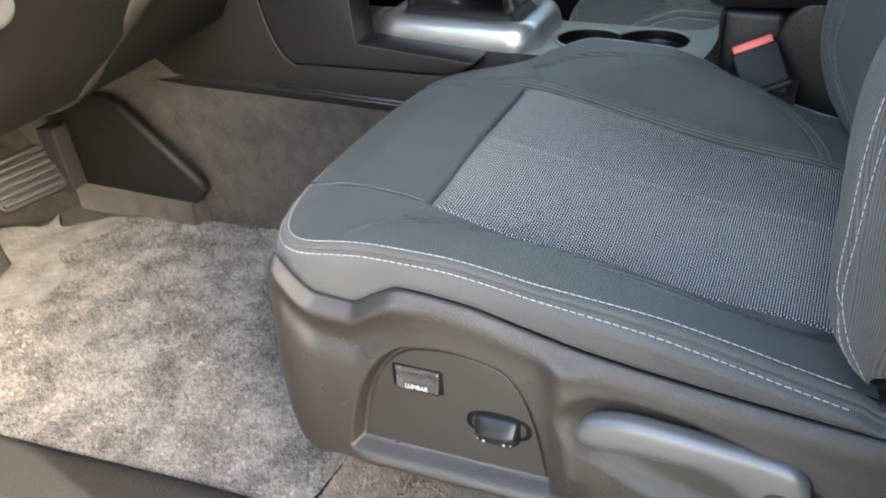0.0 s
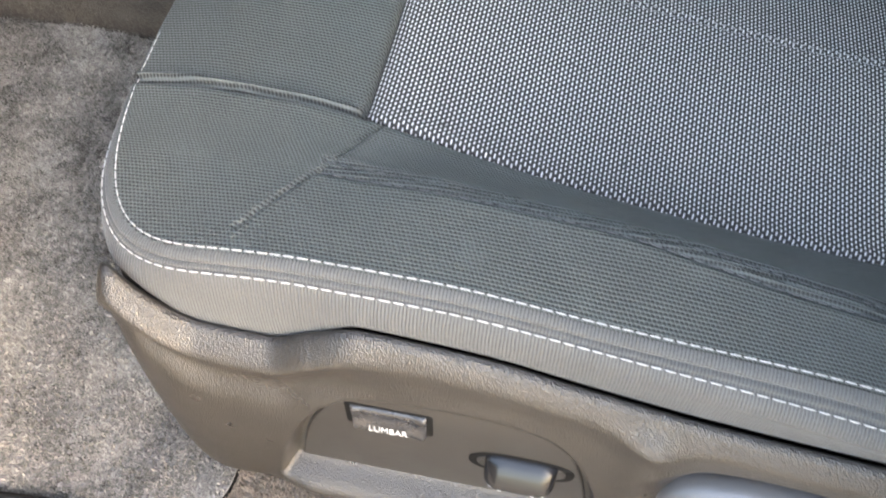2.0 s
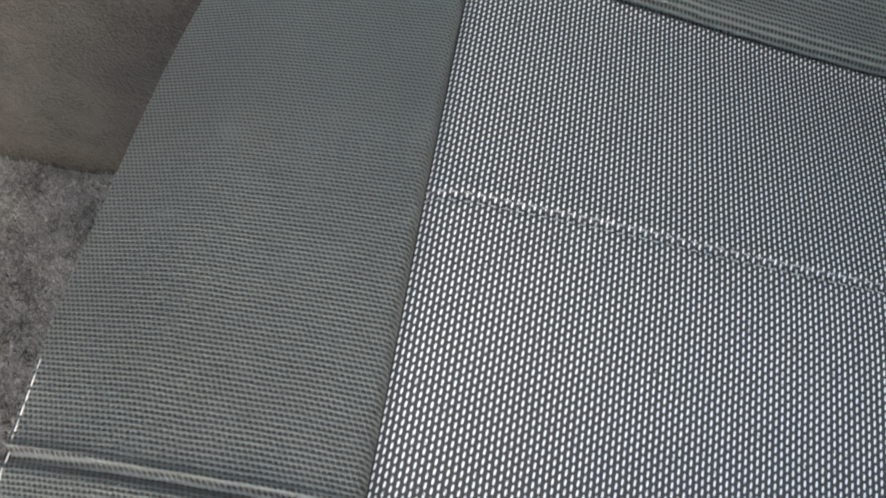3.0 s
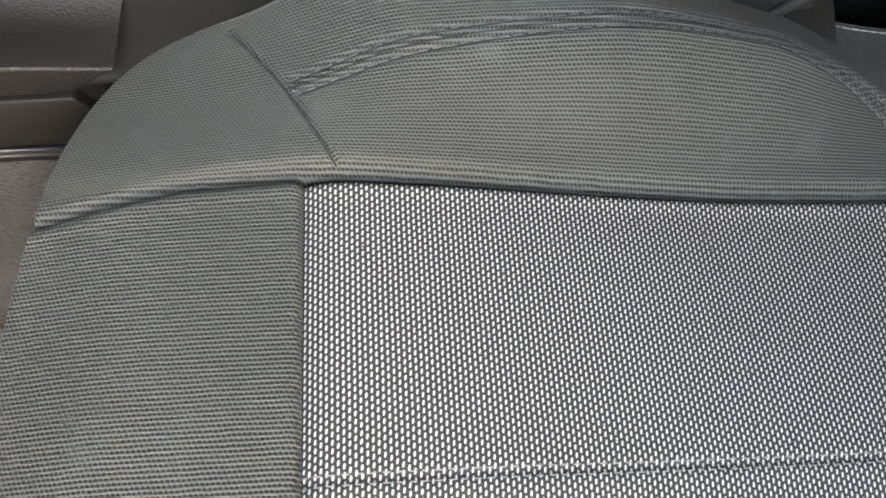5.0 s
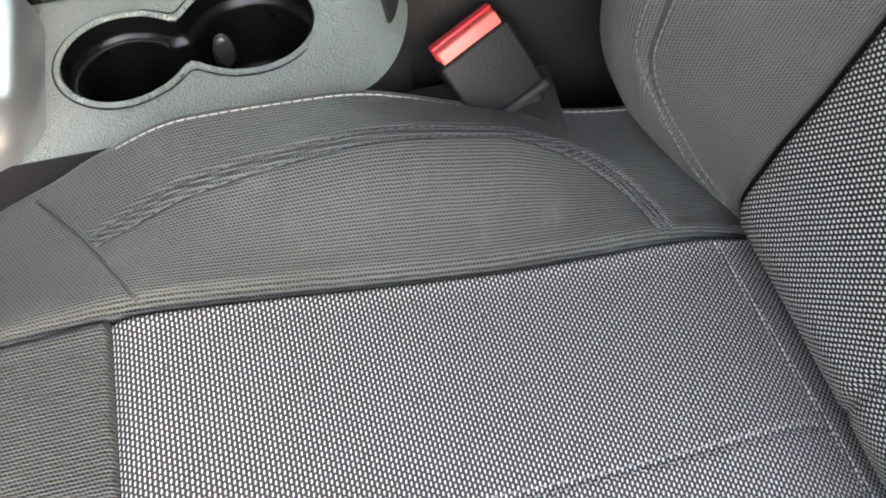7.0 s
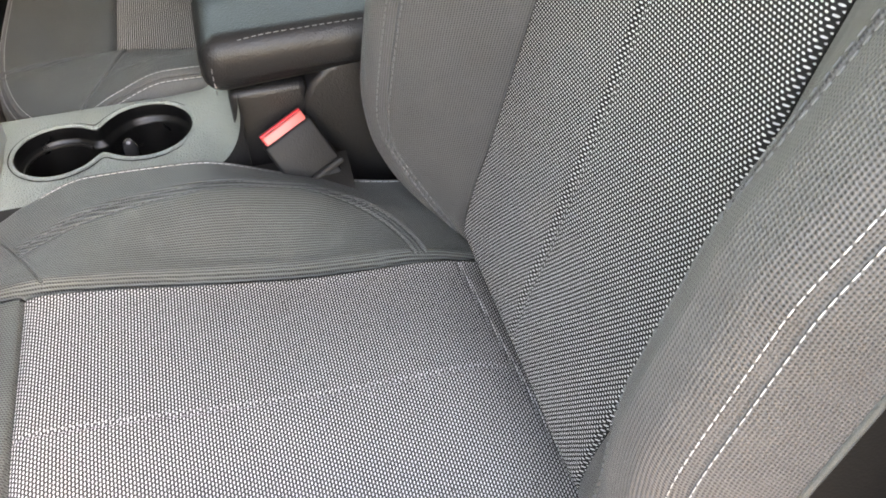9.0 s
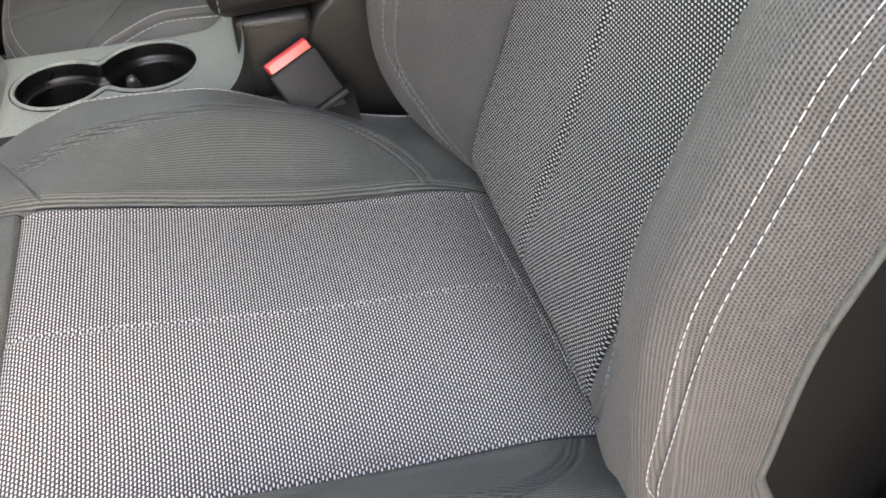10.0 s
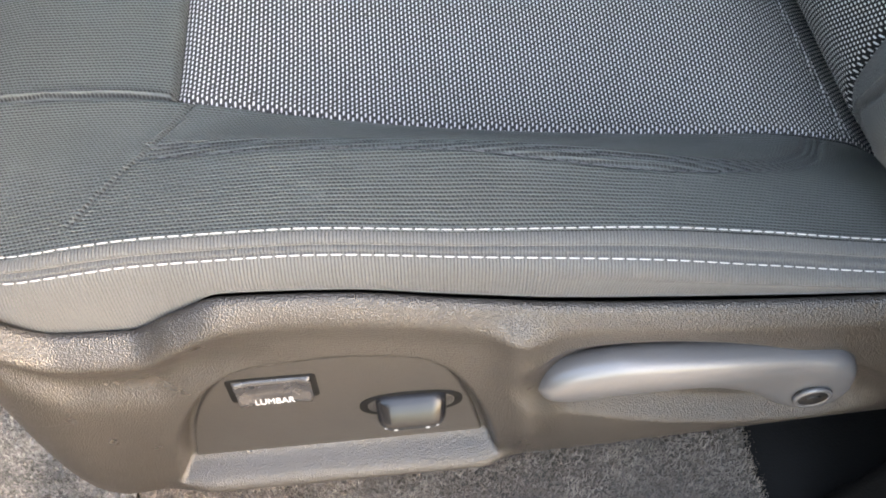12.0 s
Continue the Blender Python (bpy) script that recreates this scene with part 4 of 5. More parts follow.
def round_rect(x0, z0, x1, z1, r, n=6):
    out = []
    for cx, cz, a0 in ((x1 - r, z1 - r, 0), (x0 + r, z1 - r, 90), (x0 + r, z0 + r, 180), (x1 - r, z0 + r, 270)):
        out += [(cx + r * math.cos(radians(a0 + 90 * k / n)), cz + r * math.sin(radians(a0 + 90 * k / n))) for k in range(n + 1)]
    return out


def words(text, size, m, depth=0.0002):
    curve = bpy.data.curves.new("words", "FONT")
    curve.body, curve.size, curve.align_x, curve.align_y, curve.extrude = text, size, "CENTER", "CENTER", depth
    ob = bpy.data.objects.new("words", curve)
    scene.collection.objects.link(ob)
    bpy.context.view_layer.update()
    me = bpy.data.meshes.new_from_object(ob.evaluated_get(bpy.context.evaluated_depsgraph_get()))
    bpy.data.objects.remove(ob)
    me.transform(m)
    return me


def switches():
    face = -0.1240
    mid = np.array([0.070, 0.19])
    plate = [tuple(mid + (np.array(p) - mid) * np.array([0.935, 0.93])) for p in RECESS]
    panel = part("switch_panel", slab(plate, face, face + 0.006, "y", 0.0018, 3), PANEL, TRIM_OB, "matt dark switch panel")
    # Lumbar rocker in its slot.
    lean = lambda x: 0.05 * (x - 0.0405)
    hole = [(x, z + lean(x)) for x, z in round_rect(0.0150, 0.2098, 0.0660, 0.2378, 0.0030)]
    part("lumbar_slot", slab(hole, face - 0.0007, face + 0.004, "y", 0.0003, 1), SHELL, panel, "black slot of the lumbar switch")
    n = 44
    xs = np.linspace(0.0188, 0.0628, n)
    prof = [(0.2362, 0.001), (0.2362, -0.0010), (0.2350, -0.0020), (0.2320, -0.0019), (0.2280, -0.0013), (0.2240, -0.0012), (0.2195, -0.0020), (0.2150, -0.0036), (0.2122, -0.0038), (0.2108, -0.0020), (0.2108, 0.001)]
    P = np.zeros((n, len(prof), 3))
    for i, x in enumerate(xs):
        t = (x - 0.0408) / 0.0220
        end = math.sqrt(max(0, 1 - abs(t) ** 12))
        wing = 0.0022 * max(0.0, (abs(t) - 0.55) / 0.45) ** 2
        for j, (z, y) in enumerate(prof):
            P[i, j] = (x, face - 0.0004 + (y - wing * (1 < j < 9)) * (0.35 + 0.65 * end), z + lean(x))
    part("lumbar_switch", sheet(P, flip=True), SWITCH, panel, "black rocker switch marked LUMBAR in white")
    m = Matrix.Translation((0.0408, face - 0.0052, 0.2172)) @ Euler((radians(70), 0, 0)).to_matrix().to_4x4() @ Euler((0, 0, radians(2))).to_matrix().to_4x4()
    part("lettering", words("LUMBAR", 0.0060, m), WHITE_THREAD, panel, "white LUMBAR lettering")
    # Tilt knob over its curved dish.
    c = (0.1185, 0.1925)
    oval = lambda a, b, n=40, p=0.8: [(c[0] + a * math.copysign(abs(math.cos(t)) ** p, math.cos(t)), c[1] + b * math.copysign(abs(math.sin(t)) ** p, math.sin(t)) + 0.06 * a * math.cos(t))
                                      for t in np.linspace(0, 2 * math.pi, n, endpoint=False)]
    part("knob_dish", slab(oval(0.0312, 0.0150), face - 0.0006, face + 0.003, "y", 0.0003, 1), SHELL, panel, "black dish behind the knob")
    part("dish_floor", slab(oval(0.0262, 0.0118), face - 0.0011, face + 0.003, "y", 0.0006, 2), PANEL, panel)
    prof = [(0.0122, 0.0015), (0.0118, -0.0030), (0.0098, -0.0062), (0.0052, -0.0098), (0.0012, -0.0128), (-0.0010, -0.0140), (-0.0024, -0.0142),
            (-0.0040, -0.0139), (-0.0115, -0.0118), (-0.0145, -0.0080), (-0.0155, 0.0015)]
    xs = [-0.0212, -0.0208, -0.0196, -0.0172, -0.0135, -0.0118, -0.006, 0.0, 0.006, 0.0118, 0.0135, 0.0172, 0.0196, 0.0208, 0.0212]
    out = [0.0, 0.42, 0.66, 0.86, 0.985, 1.0, 1.0, 1.0, 1.0, 1.0, 0.985, 0.86, 0.66, 0.42, 0.0]
    P = np.array([[(c[0] + x, face - 0.0008 + y * o, c[1] + z * (0.62 + 0.38 * o) + 0.05 * x) for z, y in prof] for x, o in zip(xs, out)])
    part("tilt_knob", sheet(P, flip=True), KNOB, panel, "glossy black seat tilt knob")
    for dx, h, w in ((-0.0150, 0.0010, 0.0018), (-0.0100, 0.0026, 0.0011), (0.0092, 0.0026, 0.0011), (0.0140, 0.0010, 0.0018)):
        z = c[1] - 0.0088 + 0.05 * dx
        bm = box(-w, -0.0004, -h / 2, w, 0.0010, h / 2, 0.0002, 1)
        bm.transform(Matrix.Translation((c[0] + dx, face - 0.0134 + 0.45 * max(0, abs(dx) - 0.0118), z)) @ Euler((radians(16), 0, 0)).to_matrix().to_4x4())
        part("knob_mark", bm, WHITE_THREAD, panel)


switches()


def recline_lever():
    """Curved lever, thick at its root, with a screw hole at the pivot end."""
    top = [(0.1900, 0.225), (0.197, 0.236), (0.214, 0.2450), (0.242, 0.2495), (0.290, 0.2480), (0.335, 0.2460), (0.360, 0.2440), (0.3745, 0.230), (0.3760, 0.208)]
    low = [(0.1900, 0.222), (0.199, 0.212), (0.217, 0.2085), (0.246, 0.2135), (0.283, 0.2150), (0.314, 0.205), (0.338, 0.189), (0.358, 0.183), (0.3735, 0.195)]
    n = 60
    t = np.linspace(0, 1, len(top))
    tt = np.linspace(0, 1, n)
    T = np.stack([pchip(t, [p[k] for p in top], tt) for k in (0, 1)], 1)
    L = np.stack([pchip(t, [p[k] for p in low], tt) for k in (0, 1)], 1)
    ring = 28
    P = np.zeros((n, ring, 3))
    for i in range(n):
        c, h = (T[i] + L[i]) / 2, (T[i] - L[i]) / 2
        end = min(1.0, math.sqrt(max(0.0, 1 - (1 - min(1, tt[i] / 0.16)) ** 2)), math.sqrt(max(0.0, 1 - (1 - min(1, (1 - tt[i]) / 0.05)) ** 2)))
        reach = (0.0105 + 0.0050 * float(step(np.array(tt[i]), 0.45, 0.85))) * (0.12 + 0.88 * end)
        bulge = 0.003 * math.sin(math.pi * min(1, tt[i] * 1.5))
        for j in range(ring):
            a = 2 * math.pi * j / ring
            ca, sa = math.cos(a), math.sin(a)
            flat = float(step(np.array(tt[i]), 0.55, 0.85))
            s = math.copysign(abs(ca) ** (0.75 - 0.3 * flat), ca)
            o = math.copysign(abs(sa) ** (0.8 - 0.35 * flat), sa)
            p = c + h * s
            P[i, j] = (p[0], -0.1300 - (reach + bulge * (o < 0)) * (-o), p[1])
    lever = part("recline_lever", sheet(P, closed=True, flip=True), LEVER, SEAT, "grey satin recline lever with a screw hole")
    a = np.linspace(0, 2 * math.pi, 29)
    cx, cz, y = 0.3530, 0.2095, -0.1455
    part("hole_ring", tube([(cx + 0.0098 * math.cos(w), y - 0.001, cz + 0.0098 * math.sin(w)) for w in a], 0.0017, 8, False), LEVER, lever)
    part("screw_hole", slab([(cx + 0.0090 * math.cos(w), cz + 0.0090 * math.sin(w)) for w in a[:-1]], y - 0.0022, y + 0.004, "y", 0.0004, 1), BLACK, lever, "dark screw hole")
    part("screw", slab([(cx + 0.0050 * math.cos(w), cz + 0.0050 * math.sin(w)) for w in a[:-1:4]], y - 0.0032, y, "y", 0.0008, 2), BLACK, lever, "dark screw head")


recline_lever()


def floor_shade_strip():
    """Black strip standing for the shade on the carpet below the seat's rear."""
    part("floor_shade_strip", slab([(0.385, 0.0), (0.62, 0.0), (0.62, 0.036), (0.52, 0.029), (0.45, 0.019), (0.397, 0.010)], -0.162, 0.03, "y", 0.003), SHELL, SEAT, "black strip standing for the shade on the floor")


floor_shade_strip()


# ---- passenger seat ----
FAR_SEAT = thing("passenger_seat", "charcoal knit passenger seat with pale woven insert", "car seat", "front seats")
THERE = Mirror(True, 0.48, (0.072, 0.012, -0.018))
seat_cushion(FAR_SEAT, THERE, 0.0045)
seat_back(FAR_SEAT, THERE)


def passenger_base():
    part("seat_pan", box(0.0, 0.60, 0.10, 0.52, 1.04, 0.235, 0.02), TRIM, FAR_SEAT, "dark seat base")
    part("slide_rail", box(0.0, 0.64, 0.004, 0.56, 0.68, 0.10, 0.004), STEEL, FAR_SEAT)
    part("slide_rail", box(0.0, 0.96, 0.004, 0.56, 1.00, 0.10, 0.004), STEEL, FAR_SEAT)


passenger_base()


# ---- footwell ----
def tunnel():
    xs = np.linspace(-1.22, 0.6, 120)
    prof = [(0.318, 0.004), (0.334, 0.006), (0.344, 0.014), (0.350, 0.035), (0.353, 0.10), (0.356, 0.18), (0.360, 0.25), (0.366, 0.30)]
    P = np.zeros((len(xs), len(prof), 3))
    for i, x in enumerate(xs):
        swell = 0.05 * float(step(np.array(-x), 0.55, 0.95))
        for j, (y, z) in enumerate(prof):
            lump = 0.004 * noise.noise(Vector((x * 6, z * 9, 2.0)))
            P[i, j] = (x, y + lump - swell * z * 2, z + (0.06 * float(step(np.array(-x), 0.5, 0.9)) if j > 4 else 0))
    tagged(part("tunnel_carpet", sheet(P), SHADED_CARPET), "taupe carpet over the transmission tunnel, darkened for shade", "carpet", kind="structure")
    toe = np.zeros((40, 30, 3))
    for i, t in enumerate(np.linspace(0, 1, 40)):
        for j, y in enumerate(np.linspace(-0.28, 0.40, 30)):
            toe[i, j] = (-0.89 - 0.30 * t, y, 0.004 + 0.36 * t ** 1.25 + 0.003 * noise.noise(Vector((t * 9, y * 9, 7))))
    tagged(part("toe_board_carpet", sheet(toe, flip=True), SHADED_CARPET), "taupe carpet rising to the firewall, darkened for shade", "carpet", kind="structure")
    # Unseen block, added to stop light leaking in from the passenger side.
    tagged(part("leak_block", box(-1.20, 0.402, 0.0, -0.46, 0.60, 0.42, 0.01), DASH), "dark block added under the dashboard to stop stray light", "panel", kind="structure")
    tagged(part("kick_panel", slab([(-1.20, 0.0), (-0.62, 0.0), (-0.66, 0.24), (-0.80, 0.45), (-1.20, 0.45)], -0.30, -0.25, "y", 0.008), DASH),
           "dark plastic kick panel", "panel", kind="structure")


def accelerator():
    pedal = thing("accelerator_pedal", "black plastic floor hinged accelerator pedal on a wedge housing", "pedal")
    wedge = [(-0.862, 0.060), (-0.585, 0.062), (-0.560, 0.090), (-0.566, 0.108), (-0.700, 0.226), (-0.80, 0.240), (-0.885, 0.200)]
    part("housing", slab(wedge, 0.300, 0.322, "y", 0.006), BLACK, pedal, "black wedge housing")
    ridge = [(-0.560, 0.298, 0.104), (-0.62, 0.298, 0.156), (-0.70, 0.298, 0.224)]
    part("edge_bead", tube(ridge, 0.007, 10), RUBBER, pedal)
    part("tread", slab([(-0.868, 0.178), (-0.846, 0.062), (-0.820, 0.066), (-0.826, 0.182)], 0.264, 0.298, "y", 0.004), RUBBER, pedal, "worn rubber tread")
    part("mounting_foot", box(-0.87, 0.305, 0.0, -0.60, 0.343, 0.066, 0.006), SHADED_CARPET, pedal)


def brake():
    pedal = thing("brake_pedal", "ribbed dark rubber brake pedal on a steel arm", "pedal")
    m = Matrix.Translation((-0.565, -0.004, 0.268)) @ Euler((0, radians(50), radians(-14))).to_matrix().to_4x4()
    bm = slab(round_rect(-0.034, -0.046, 0.034, 0.046, 0.012), -0.007, 0.005, "z", 0.003)
    bm.transform(m)
    pad = part("pad", bm, BLACK, pedal, "dark rubber pad")
    for k in range(6):
        x = -0.026 + 0.0104 * k
        bm = box(x - 0.0026, -0.041, 0.002, x + 0.0026, 0.041, 0.0115, 0.0015, 2)
        bm.transform(m)
        part("rib", bm, RUBBER, pad)
    part("arm", tube([(-0.575, 0.0, 0.265), (-0.64, 0.005, 0.29), (-0.72, 0.01, 0.42), (-0.74, 0.01, 0.60)], 0.011, 8), STEEL, pedal, "dark steel arm")


tunnel()
accelerator()
brake()


def dashboard():
    dash = thing("dashboard", "dark plastic dashboard with lower knee panel", "dashboard")
    prof = [(-1.15, 0.50), (-0.85, 0.40), (-0.66, 0.362), (-0.545, 0.356), (-0.495, 0.372), (-0.462, 0.42), (-0.440, 0.50), (-0.430, 0.60),
            (-0.46, 0.68), (-0.60, 0.73), (-1.20, 0.72)]
    ys = np.linspace(-0.30, 0.43, 60)
    P = np.zeros((len(ys), len(prof), 3))
    for i, y in enumerate(ys):
        sag = 0.014 * math.cos((y - 0.05) * 4)
        for j, (x, z) in enumerate(prof):
            P[i, j] = (x - 0.03 * abs(y - 0.1), y, z - sag * (j in (2, 3, 4)))
    part("knee_panel", sheet(P, flip=True), DASH, dash, "dark knee panel")
    rib = [(-0.47, 0.165, 0.47), (-0.492, 0.11, 0.415), (-0.515, 0.055, 0.366), (-0.56, 0.02, 0.352)]
    part("column_shroud", tube(arc_line(rib, 20), [0.030 - 0.0008 * k for k in range(20)], 12), PANEL, dash, "dark taupe steering column shroud")
    part("centre_panel", slab([(-0.50, 0.352), (-0.36, 0.392), (-0.26, 0.410), (-0.33, 0.70), (-0.9, 0.72), (-0.9, 0.40)], 0.365, 0.62, "y", 0.012), DASH, dash, "dark centre panel of the dashboard")
    part("dash_top", slab([(-1.22, 0.66), (-0.55, 0.66), (-0.50, 0.72), (-0.62, 0.76), (-1.22, 0.74)], 0.44, 1.22, "y", 0.02), DASH, dash)
    part("glovebox", slab([(-0.95, 0.40), (-0.55, 0.38), (-0.48, 0.50), (-0.50, 0.66), (-0.95, 0.66)], 0.63, 1.22, "y", 0.02), DASH, dash, "dark glovebox lid")
    lens = slab([(-0.075 + 0.028 * math.cos(a), 0.512 + 0.020 * math.sin(a)) for a in np.linspace(0, 2 * math.pi, 30, endpoint=False)], -0.432, -0.418, "x", 0.005)
    part("trim_ring", lens, SILVER, dash, "satin silver trim piece")


dashboard()


# ---- centre console ----
CONS = thing("centre_console", "soft grey plastic centre console with twin cupholders", "console")


def cup_outline(shrink=0.0, n=90):
    c1, c2 = Vector((0.0165, 0.494)), Vector((0.105, 0.508))
    r1, r2 = 0.0435 - shrink, 0.0485 - shrink
    axis = c2 - c1
    length = axis.length
    axis = axis / length
    side = Vector((-axis.y, axis.x))
    half = []
    for k in range(n):
        a = math.pi * k / (n - 1)
        s = (length + r1 + r2) / 2 * (1 - math.cos(a)) - r1
        h1 = math.sqrt(max(0, r1 * r1 - s * s))
        h2 = math.sqrt(max(0, r2 * r2 - (s - length) ** 2))
        w = (0.0235 - shrink) if 0.02 < s < length - 0.02 else 0.0
        half.append((s, (h1 ** 5 + h2 ** 5 + w ** 5) ** 0.2))
    up = [c1 + axis * s + side * h for s, h in half]
    dn = [c1 + axis * s - side * h for s, h in half[-2:0:-1]]
    return [(v.x, v.y) for v in up + dn]


def console_top():
    bm = bmesh.new()
    outer = [(-0.34, 0.415), (-0.34, 0.566)] + [(x, 0.566) for x in np.linspace(-0.30, 0.20, 24)] + [(x, 0.415 + 0.027 * float(step(np.array(x), 0.175, 0.20))) for x in np.linspace(0.20, -0.30, 40)]
    level = lambda x, y: 0.3345 + 0.004 * step(np.array(x), 0.12, 0.2) - 0.0025 * (abs(y - 0.4975) / 0.08) ** 3
    loops = []
    for line in (outer, cup_outline(-0.0022)):
        vs = [bm.verts.new((x, y, float(level(x, y)))) for x, y in line]
        loops += [bm.edges.new((a, b)) for a, b in zip(vs, vs[1:] + vs[:1])]
    bmesh.ops.triangle_fill(bm, use_beauty=True, use_dissolve=False, edges=loops, normal=(0, 0, 1))
    for f in bm.faces:
        f.smooth = True
        if f.normal.z < 0:
            f.normal_flip()
    part("console_top", bm, CONSOLE, CONS, "grained console top, sky sheen put into its grey")
    # Cup wells with a rolled rim.
    rows = []
    for shrink, z in ((-0.0022, 0.3343), (-0.0010, 0.3352), (0.0004, 0.3345), (0.0010, 0.3325), (0.0016, 0.322), (0.0020, 0.318), (0.0050, 0.3165), (0.0065, 0.312), (0.009, 0.262), (0.013, 0.258)):
        rows.append([(x, y, z) for x, y in cup_outline(shrink)])
    P = np.array(rows)
    well = part("cupholder_well", sheet(P, closed=True, flip=False), WELL, CONS, "black twin cupholder well")
    bm = bmesh.new()
    bm.faces.new([bm.verts.new((x, y, 0.2585)) for x, y in cup_outline(0.0125)])
    bmesh.ops.recalc_face_normals(bm, faces=bm.faces)
    part("well_floor", bm, WELL, well)
    rim = [(x, y, 0.3346) for x, y in cup_outline(-0.0010)]
    part("rim", tube(rim + rim[:1], 0.0022, 8, False), CONSOLE, CONS, "rolled grey rim of the cupholder")
    joint = [(x, y, 0.3346) for x, y in cup_outline(-0.0042)]
    part("rim_joint", tube(joint + joint[:1], 0.0006, 6, False), BLACK, CONS, "dark joint round the cupholder")
    ring = [(0.0165 + 0.0385 * math.cos(a), 0.494 + 0.0385 * math.sin(a), 0.3150) for a in np.linspace(radians(40), radians(330), 40)]
    part("cup_ring", tube(ring, 0.0018, 8), CONSOLE_SIDE, well, "thin ring in the smaller cupholder")
    bm = bmesh.new()
    bmesh.ops.create_uvsphere(bm, u_segments=20, v_segments=12, radius=1.0)
    bm.transform(Matrix.Translation((0.083, 0.5135, 0.305)) @ Matrix.Diagonal((0.009, 0.007, 0.018, 1)))
    for f in bm.faces:
        f.smooth = True
    part("grip_nub", bm, SWITCH, well, "glossy black cup grip")


def console_sides():
    prof = [(0.358, 0.250), (0.3550, 0.258), (0.3545, 0.2605), (0.3535, 0.262), (0.3555, 0.264), (0.3580, 0.270), (0.3625, 0.292), (0.3655, 0.308),
            (0.3660, 0.3125), (0.3645, 0.3145), (0.368, 0.318), (0.382, 0.324), (0.400, 0.3305), (0.415, 0.3330)]
    xs = np.linspace(-0.95, 0.30, 120)
    drop = [(0.566, 0.3325), (0.570, 0.331), (0.573, 0.326), (0.575, 0.315), (0.576, 0.25), (0.576, 0.05)]
    for sgn, prof in ((1, prof), (-1, drop)):
        P = np.zeros((len(xs), len(prof), 3))
        for i, x in enumerate(xs):
            for j, (y, z) in enumerate(prof):
                yy = y
                P[i, j] = (x, yy, z - 0.02 * float(step(np.array(-x), 0.5, 0.9)))
        part("side_panel", sheet(P, flip=sgn < 0), CONSOLE_SIDE if sgn > 0 else CONSOLE, CONS, "dark plastic console side" if sgn > 0 else "soft grey console side")
    low_cheek = [(-0.95, 0.266), (-0.10, 0.266), (-0.13, 0.3125), (-0.36, 0.3065), (-0.388, 0.3045), (-0.402, 0.3140), (-0.416, 0.336), (-0.427, 0.366), (-0.44, 0.43), (-0.95, 0.52)]
    part("lower_cheek", slab(low_cheek, 0.3570, 0.400, "y", 0.002), CONSOLE_SIDE, CONS, "dark lower cheek running under the dashboard")
    top_cheek = [(-0.130, 0.3145), (-0.36, 0.3085), (-0.386, 0.3070), (-0.3995, 0.3155), (-0.4135, 0.337), (-0.4245, 0.367), (-0.436, 0.44), (-0.284, 0.44), (-0.280, 0.345), (-0.10, 0.334)]
    part("upper_cheek", slab(top_cheek, 0.3590, 0.414, "y", 0.002), LEATHER, CONS, "dark upper cheek beside the shifter")
    for z, r in ((0.2685, 0.0016), (0.2625, 0.0012)):
        part("edge_trim", tube([(-0.426, 0.3545, z + 0.004), (-0.31, 0.3545, z), (-0.10, 0.3545, z - 0.001)], r, 8), STEEL, CONS, "thin grey edge line")
    # Rise from the cupholders to the storage box.
    curve = [(0.158 + 0.046 * math.sin(a), 0.3357 + 0.068 * (1 - math.cos(a))) for a in np.linspace(0, math.pi / 2, 24)]
    P = np.array([[(x, y, z) for y in np.linspace(0.4175, 0.5640, 14)] for x, z in curve])
    part("box_front", sheet(P), CONSOLE, CONS, "soft grey rise to the storage box")
    side = [(x, z - 0.0008) for x, z in curve] + [(0.206, 0.12), (0.158, 0.12)]
    # Dark colour puts in the shadow where the console falls away here.
    part("box_cheek", slab(side, 0.4172, 0.4420, "y", 0.0), LEATHER, CONS, "cheek of the storage box, its shadow put into a dark colour")
    part("storage_box", box(0.196, 0.4400, 0.12, 0.272, 0.555, 0.4035, 0.008), LEATHER, CONS, "dark grained storage box side")
    rear = [(0.258, 0.12), (0.70, 0.12), (0.70, 0.425), (0.315, 0.425), (0.292, 0.418), (0.275, 0.402), (0.268, 0.386), (0.256, 0.350), (0.250, 0.30)]
    part("rear_box", slab(rear, 0.4360, 0.560, "y", 0.006), LEATHER, CONS, "dark grained rear console cover")


def armrest():
    lid = thing("armrest", "padded black grained vinyl armrest lid with grey stitching", "armrest")
    bm = box(0.176, 0.4320, 0.4045, 0.60, 0.566, 0.466, 0.020, 6)
    # Softer and lower towards the front.
    for v in bm.verts:
        if v.co.z > 0.43:
            v.co.z -= 0.010 * max(0.0, 1 - (v.co.x - 0.176) / 0.06) ** 2
            v.co.z += 0.006 * math.sin(min(1, max(0, (v.co.y - 0.432) / 0.134)) * math.pi)
        if v.co.x > 0.28 and v.co.z < 0.42:
            v.co.z += 0.020
    part("pad", bm, LEATHER, lid)
    line = arc_line([(0.187, 0.4305, 0.410), (0.1865, 0.4335, 0.432), (0.189, 0.4375, 0.447), (0.200, 0.4400, 0.4560), (0.25, 0.4410, 0.4615), (0.34, 0.4410, 0.4625), (0.58, 0.4410, 0.4625)], 120)
    part("stitching", stitches(line, 0.0052, 0.0022, 0.0005), GREY_THREAD_PALE, lid, "pale grey stitching")


GREY_THREAD_PALE = plain_material("pale_grey_thread", (0.19, 0.19, 0.195), 0.7)
console_top()
console_sides()
armrest()


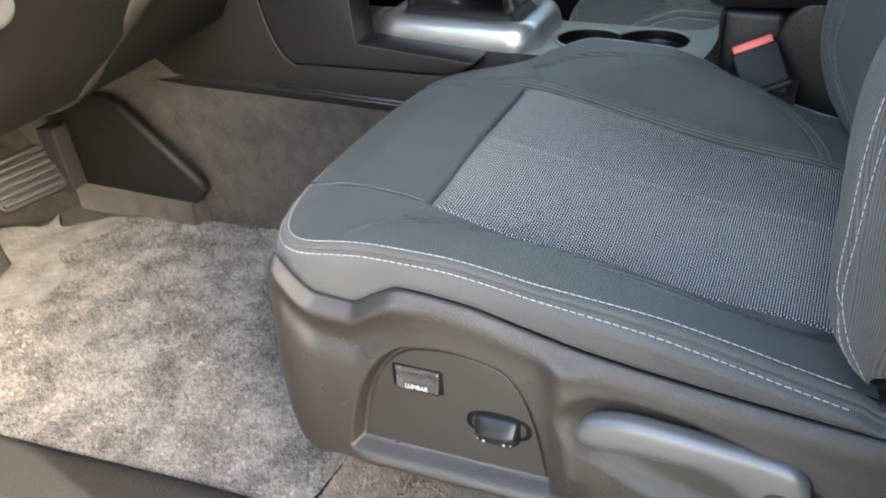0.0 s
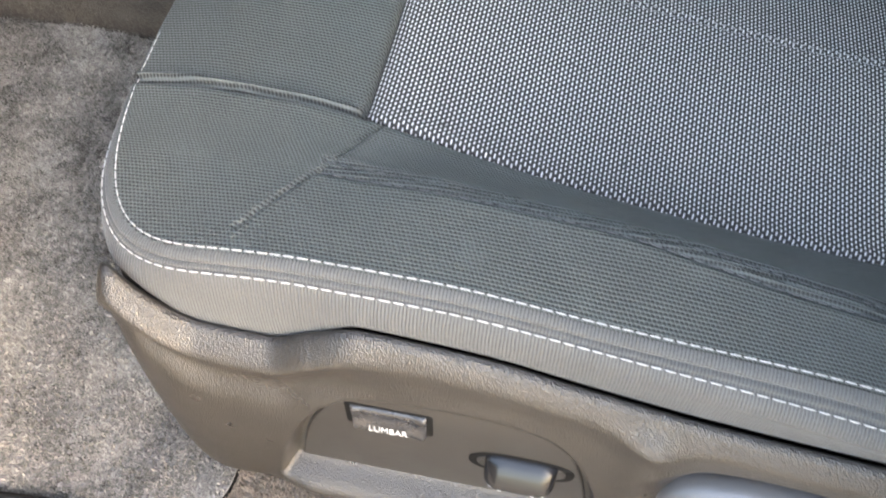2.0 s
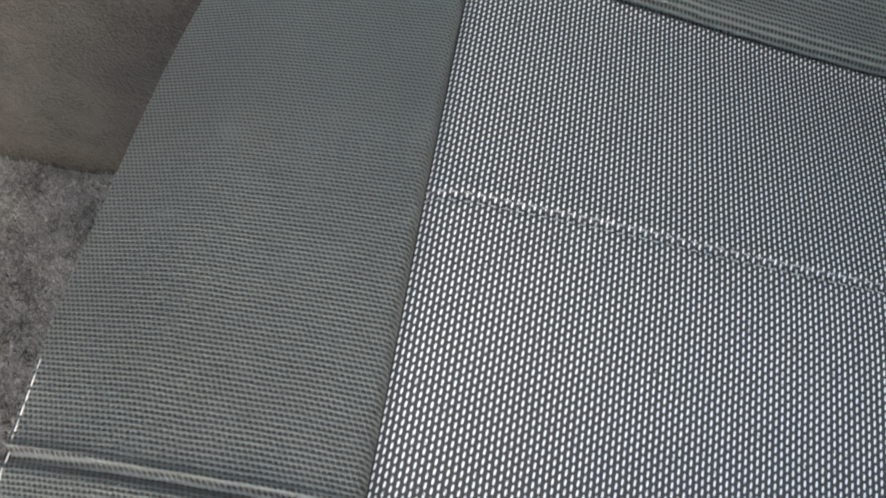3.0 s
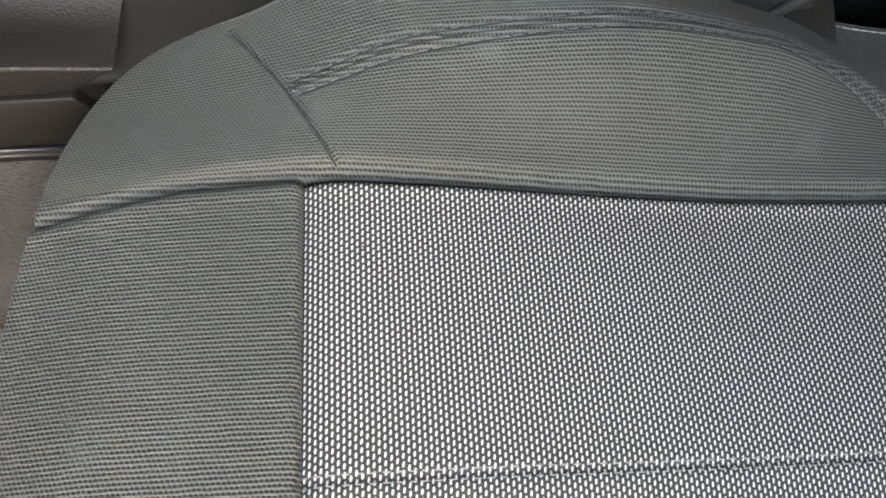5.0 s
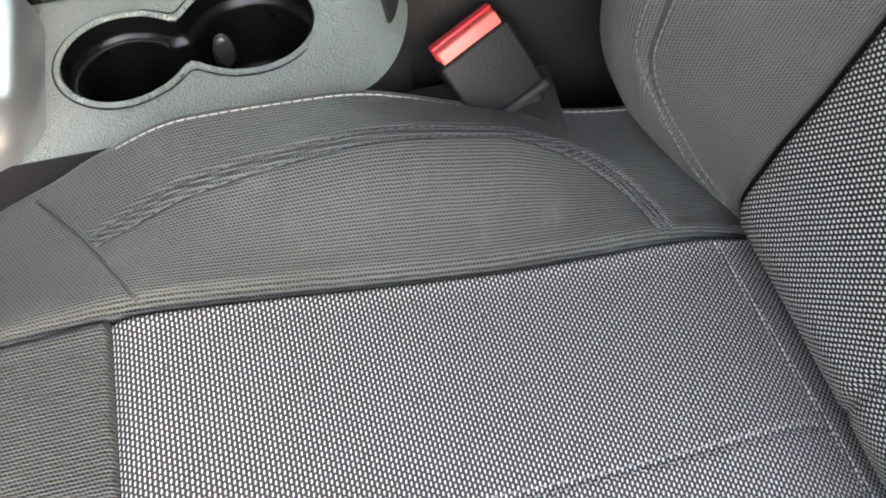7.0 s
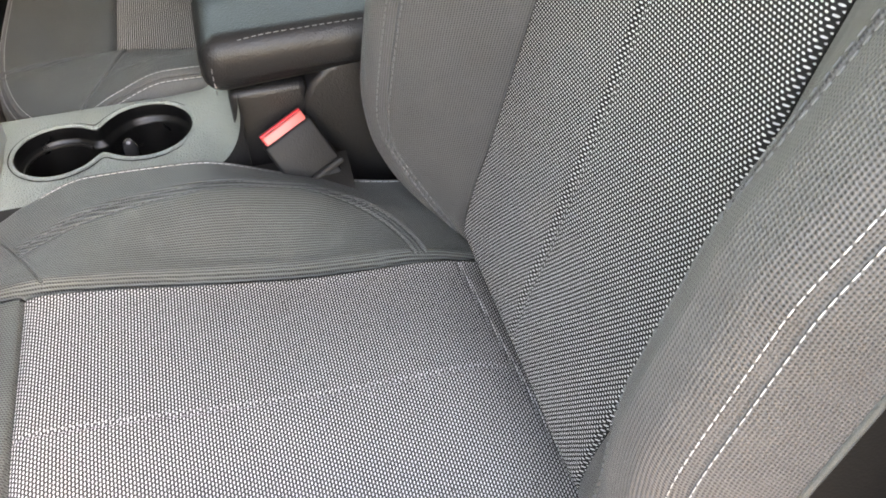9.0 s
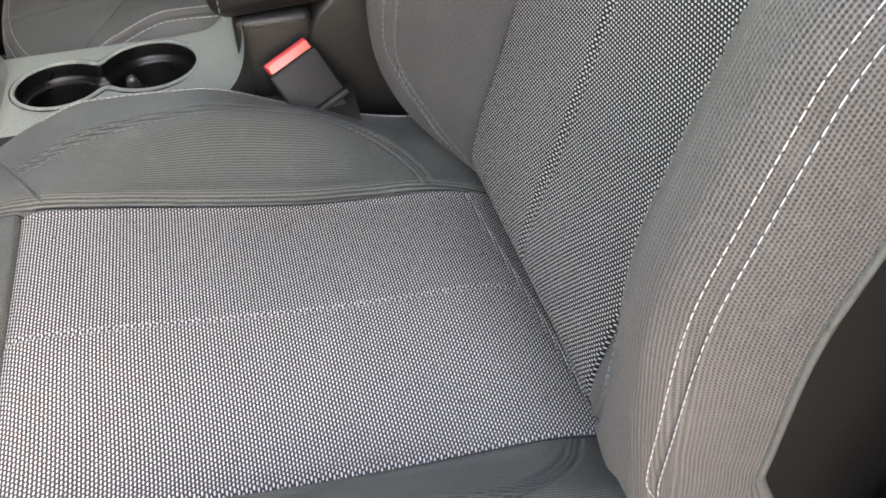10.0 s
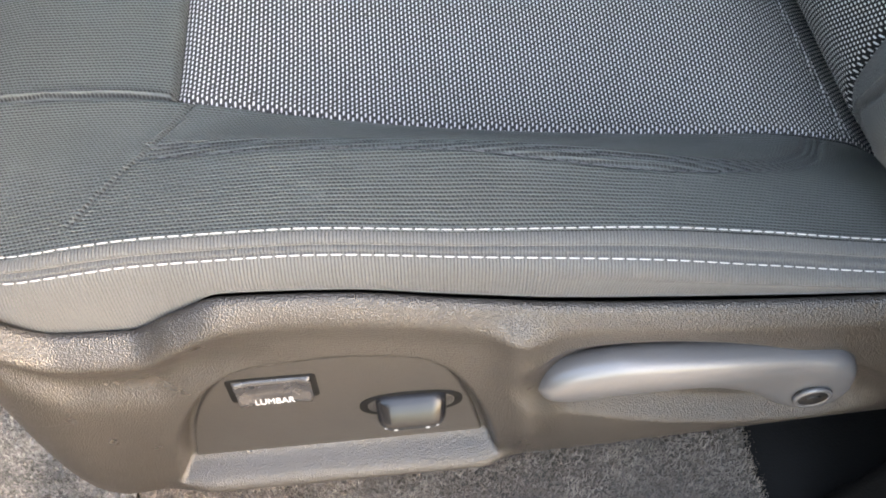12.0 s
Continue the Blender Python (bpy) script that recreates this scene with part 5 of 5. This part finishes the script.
def shifter():
    sh = thing("gear_shifter", "satin silver shifter surround with black leather boot", "gear shifter")
    base = lambda grow, z: [(x, y, z) for x, y in round_rect(-0.275 - grow, 0.416 - grow, -0.042 + grow, 0.565 + grow, 0.034 + grow, 10)]
    P = np.array([base(0.006, 0.3335), base(0.0065, 0.342), base(0.004, 0.354), base(-0.002, 0.364), base(-0.010, 0.369), base(-0.018, 0.3695), base(-0.023, 0.367), base(-0.025, 0.358)])
    part("surround", sheet(P, closed=True), SILVER, sh, "satin silver surround")
    rows = []
    for k in range(16):
        t = k / 15
        grow = -0.027 - 0.050 * t ** 0.8 + 0.004 * math.sin(t * 22)
        rows.append([(x - 0.02 * t, y, z) for x, y, z in base(max(grow, -0.066), 0.357 + 0.10 * t)])
    part("boot", sheet(np.array(rows), closed=True), LEATHER, sh, "black leather boot with folds")
    part("lever", tube([(-0.178, 0.485, 0.44), (-0.180, 0.485, 0.50)], 0.012, 10), STEEL, sh)
    part("knob", tube([(-0.180, 0.485, 0.495), (-0.180, 0.485, 0.51), (-0.182, 0.485, 0.545), (-0.182, 0.485, 0.555)], [0.018, 0.026, 0.025, 0.016], 16), LEATHER, sh, "black gear knob")


shifter()


# ---- belt buckle ----
def buckle():
    bk = thing("seat_belt_buckle", "black seat belt buckle with red release button", "belt buckle")
    wide = Vector((0.037, 0.011, 0.015)).normalized()
    up = Vector((-0.056, 0.030, 0.064))
    up = (up - wide * up.dot(wide)).normalized()
    out = wide.cross(up)
    m = Matrix((wide, out, up)).transposed().to_4x4()
    m.translation = Vector((0.2400, 0.4190, 0.3735))

    def put(bm):
        bm.transform(m)
        return bm

    body = part("housing", put(box(-0.0275, -0.015, -0.058, 0.0275, 0.011, -0.0075, 0.0035, 4)), BLACK, bk, "black housing")
    part("button", put(box(-0.0240, -0.0095, -0.016, 0.0240, -0.0010, 0.0030, 0.0014, 3)), RED, bk, "red release button")
    part("button_step", put(box(-0.0232, -0.0008, -0.016, 0.0232, 0.0082, 0.0012, 0.0014, 2)), RED_PALE, bk, "paler red button face")
    part("collar", put(box(-0.0285, -0.0160, -0.064, 0.0285, 0.0120, -0.0575, 0.0025, 3)), RUBBER, bk, "worn edge of the housing")
    part("stalk", put(box(-0.0220, -0.0110, -0.150, 0.0220, 0.0070, -0.062, 0.004, 3)), BLACK, bk, "black stalk sleeve")
    part("anchor", put(box(0.0150, -0.0120, -0.085, 0.0250, 0.0060, -0.070, 0.003, 2)), RUBBER, bk)


RED_PALE = plain_material("pale_red_plastic", (0.80, 0.15, 0.13), 0.4)
buckle()
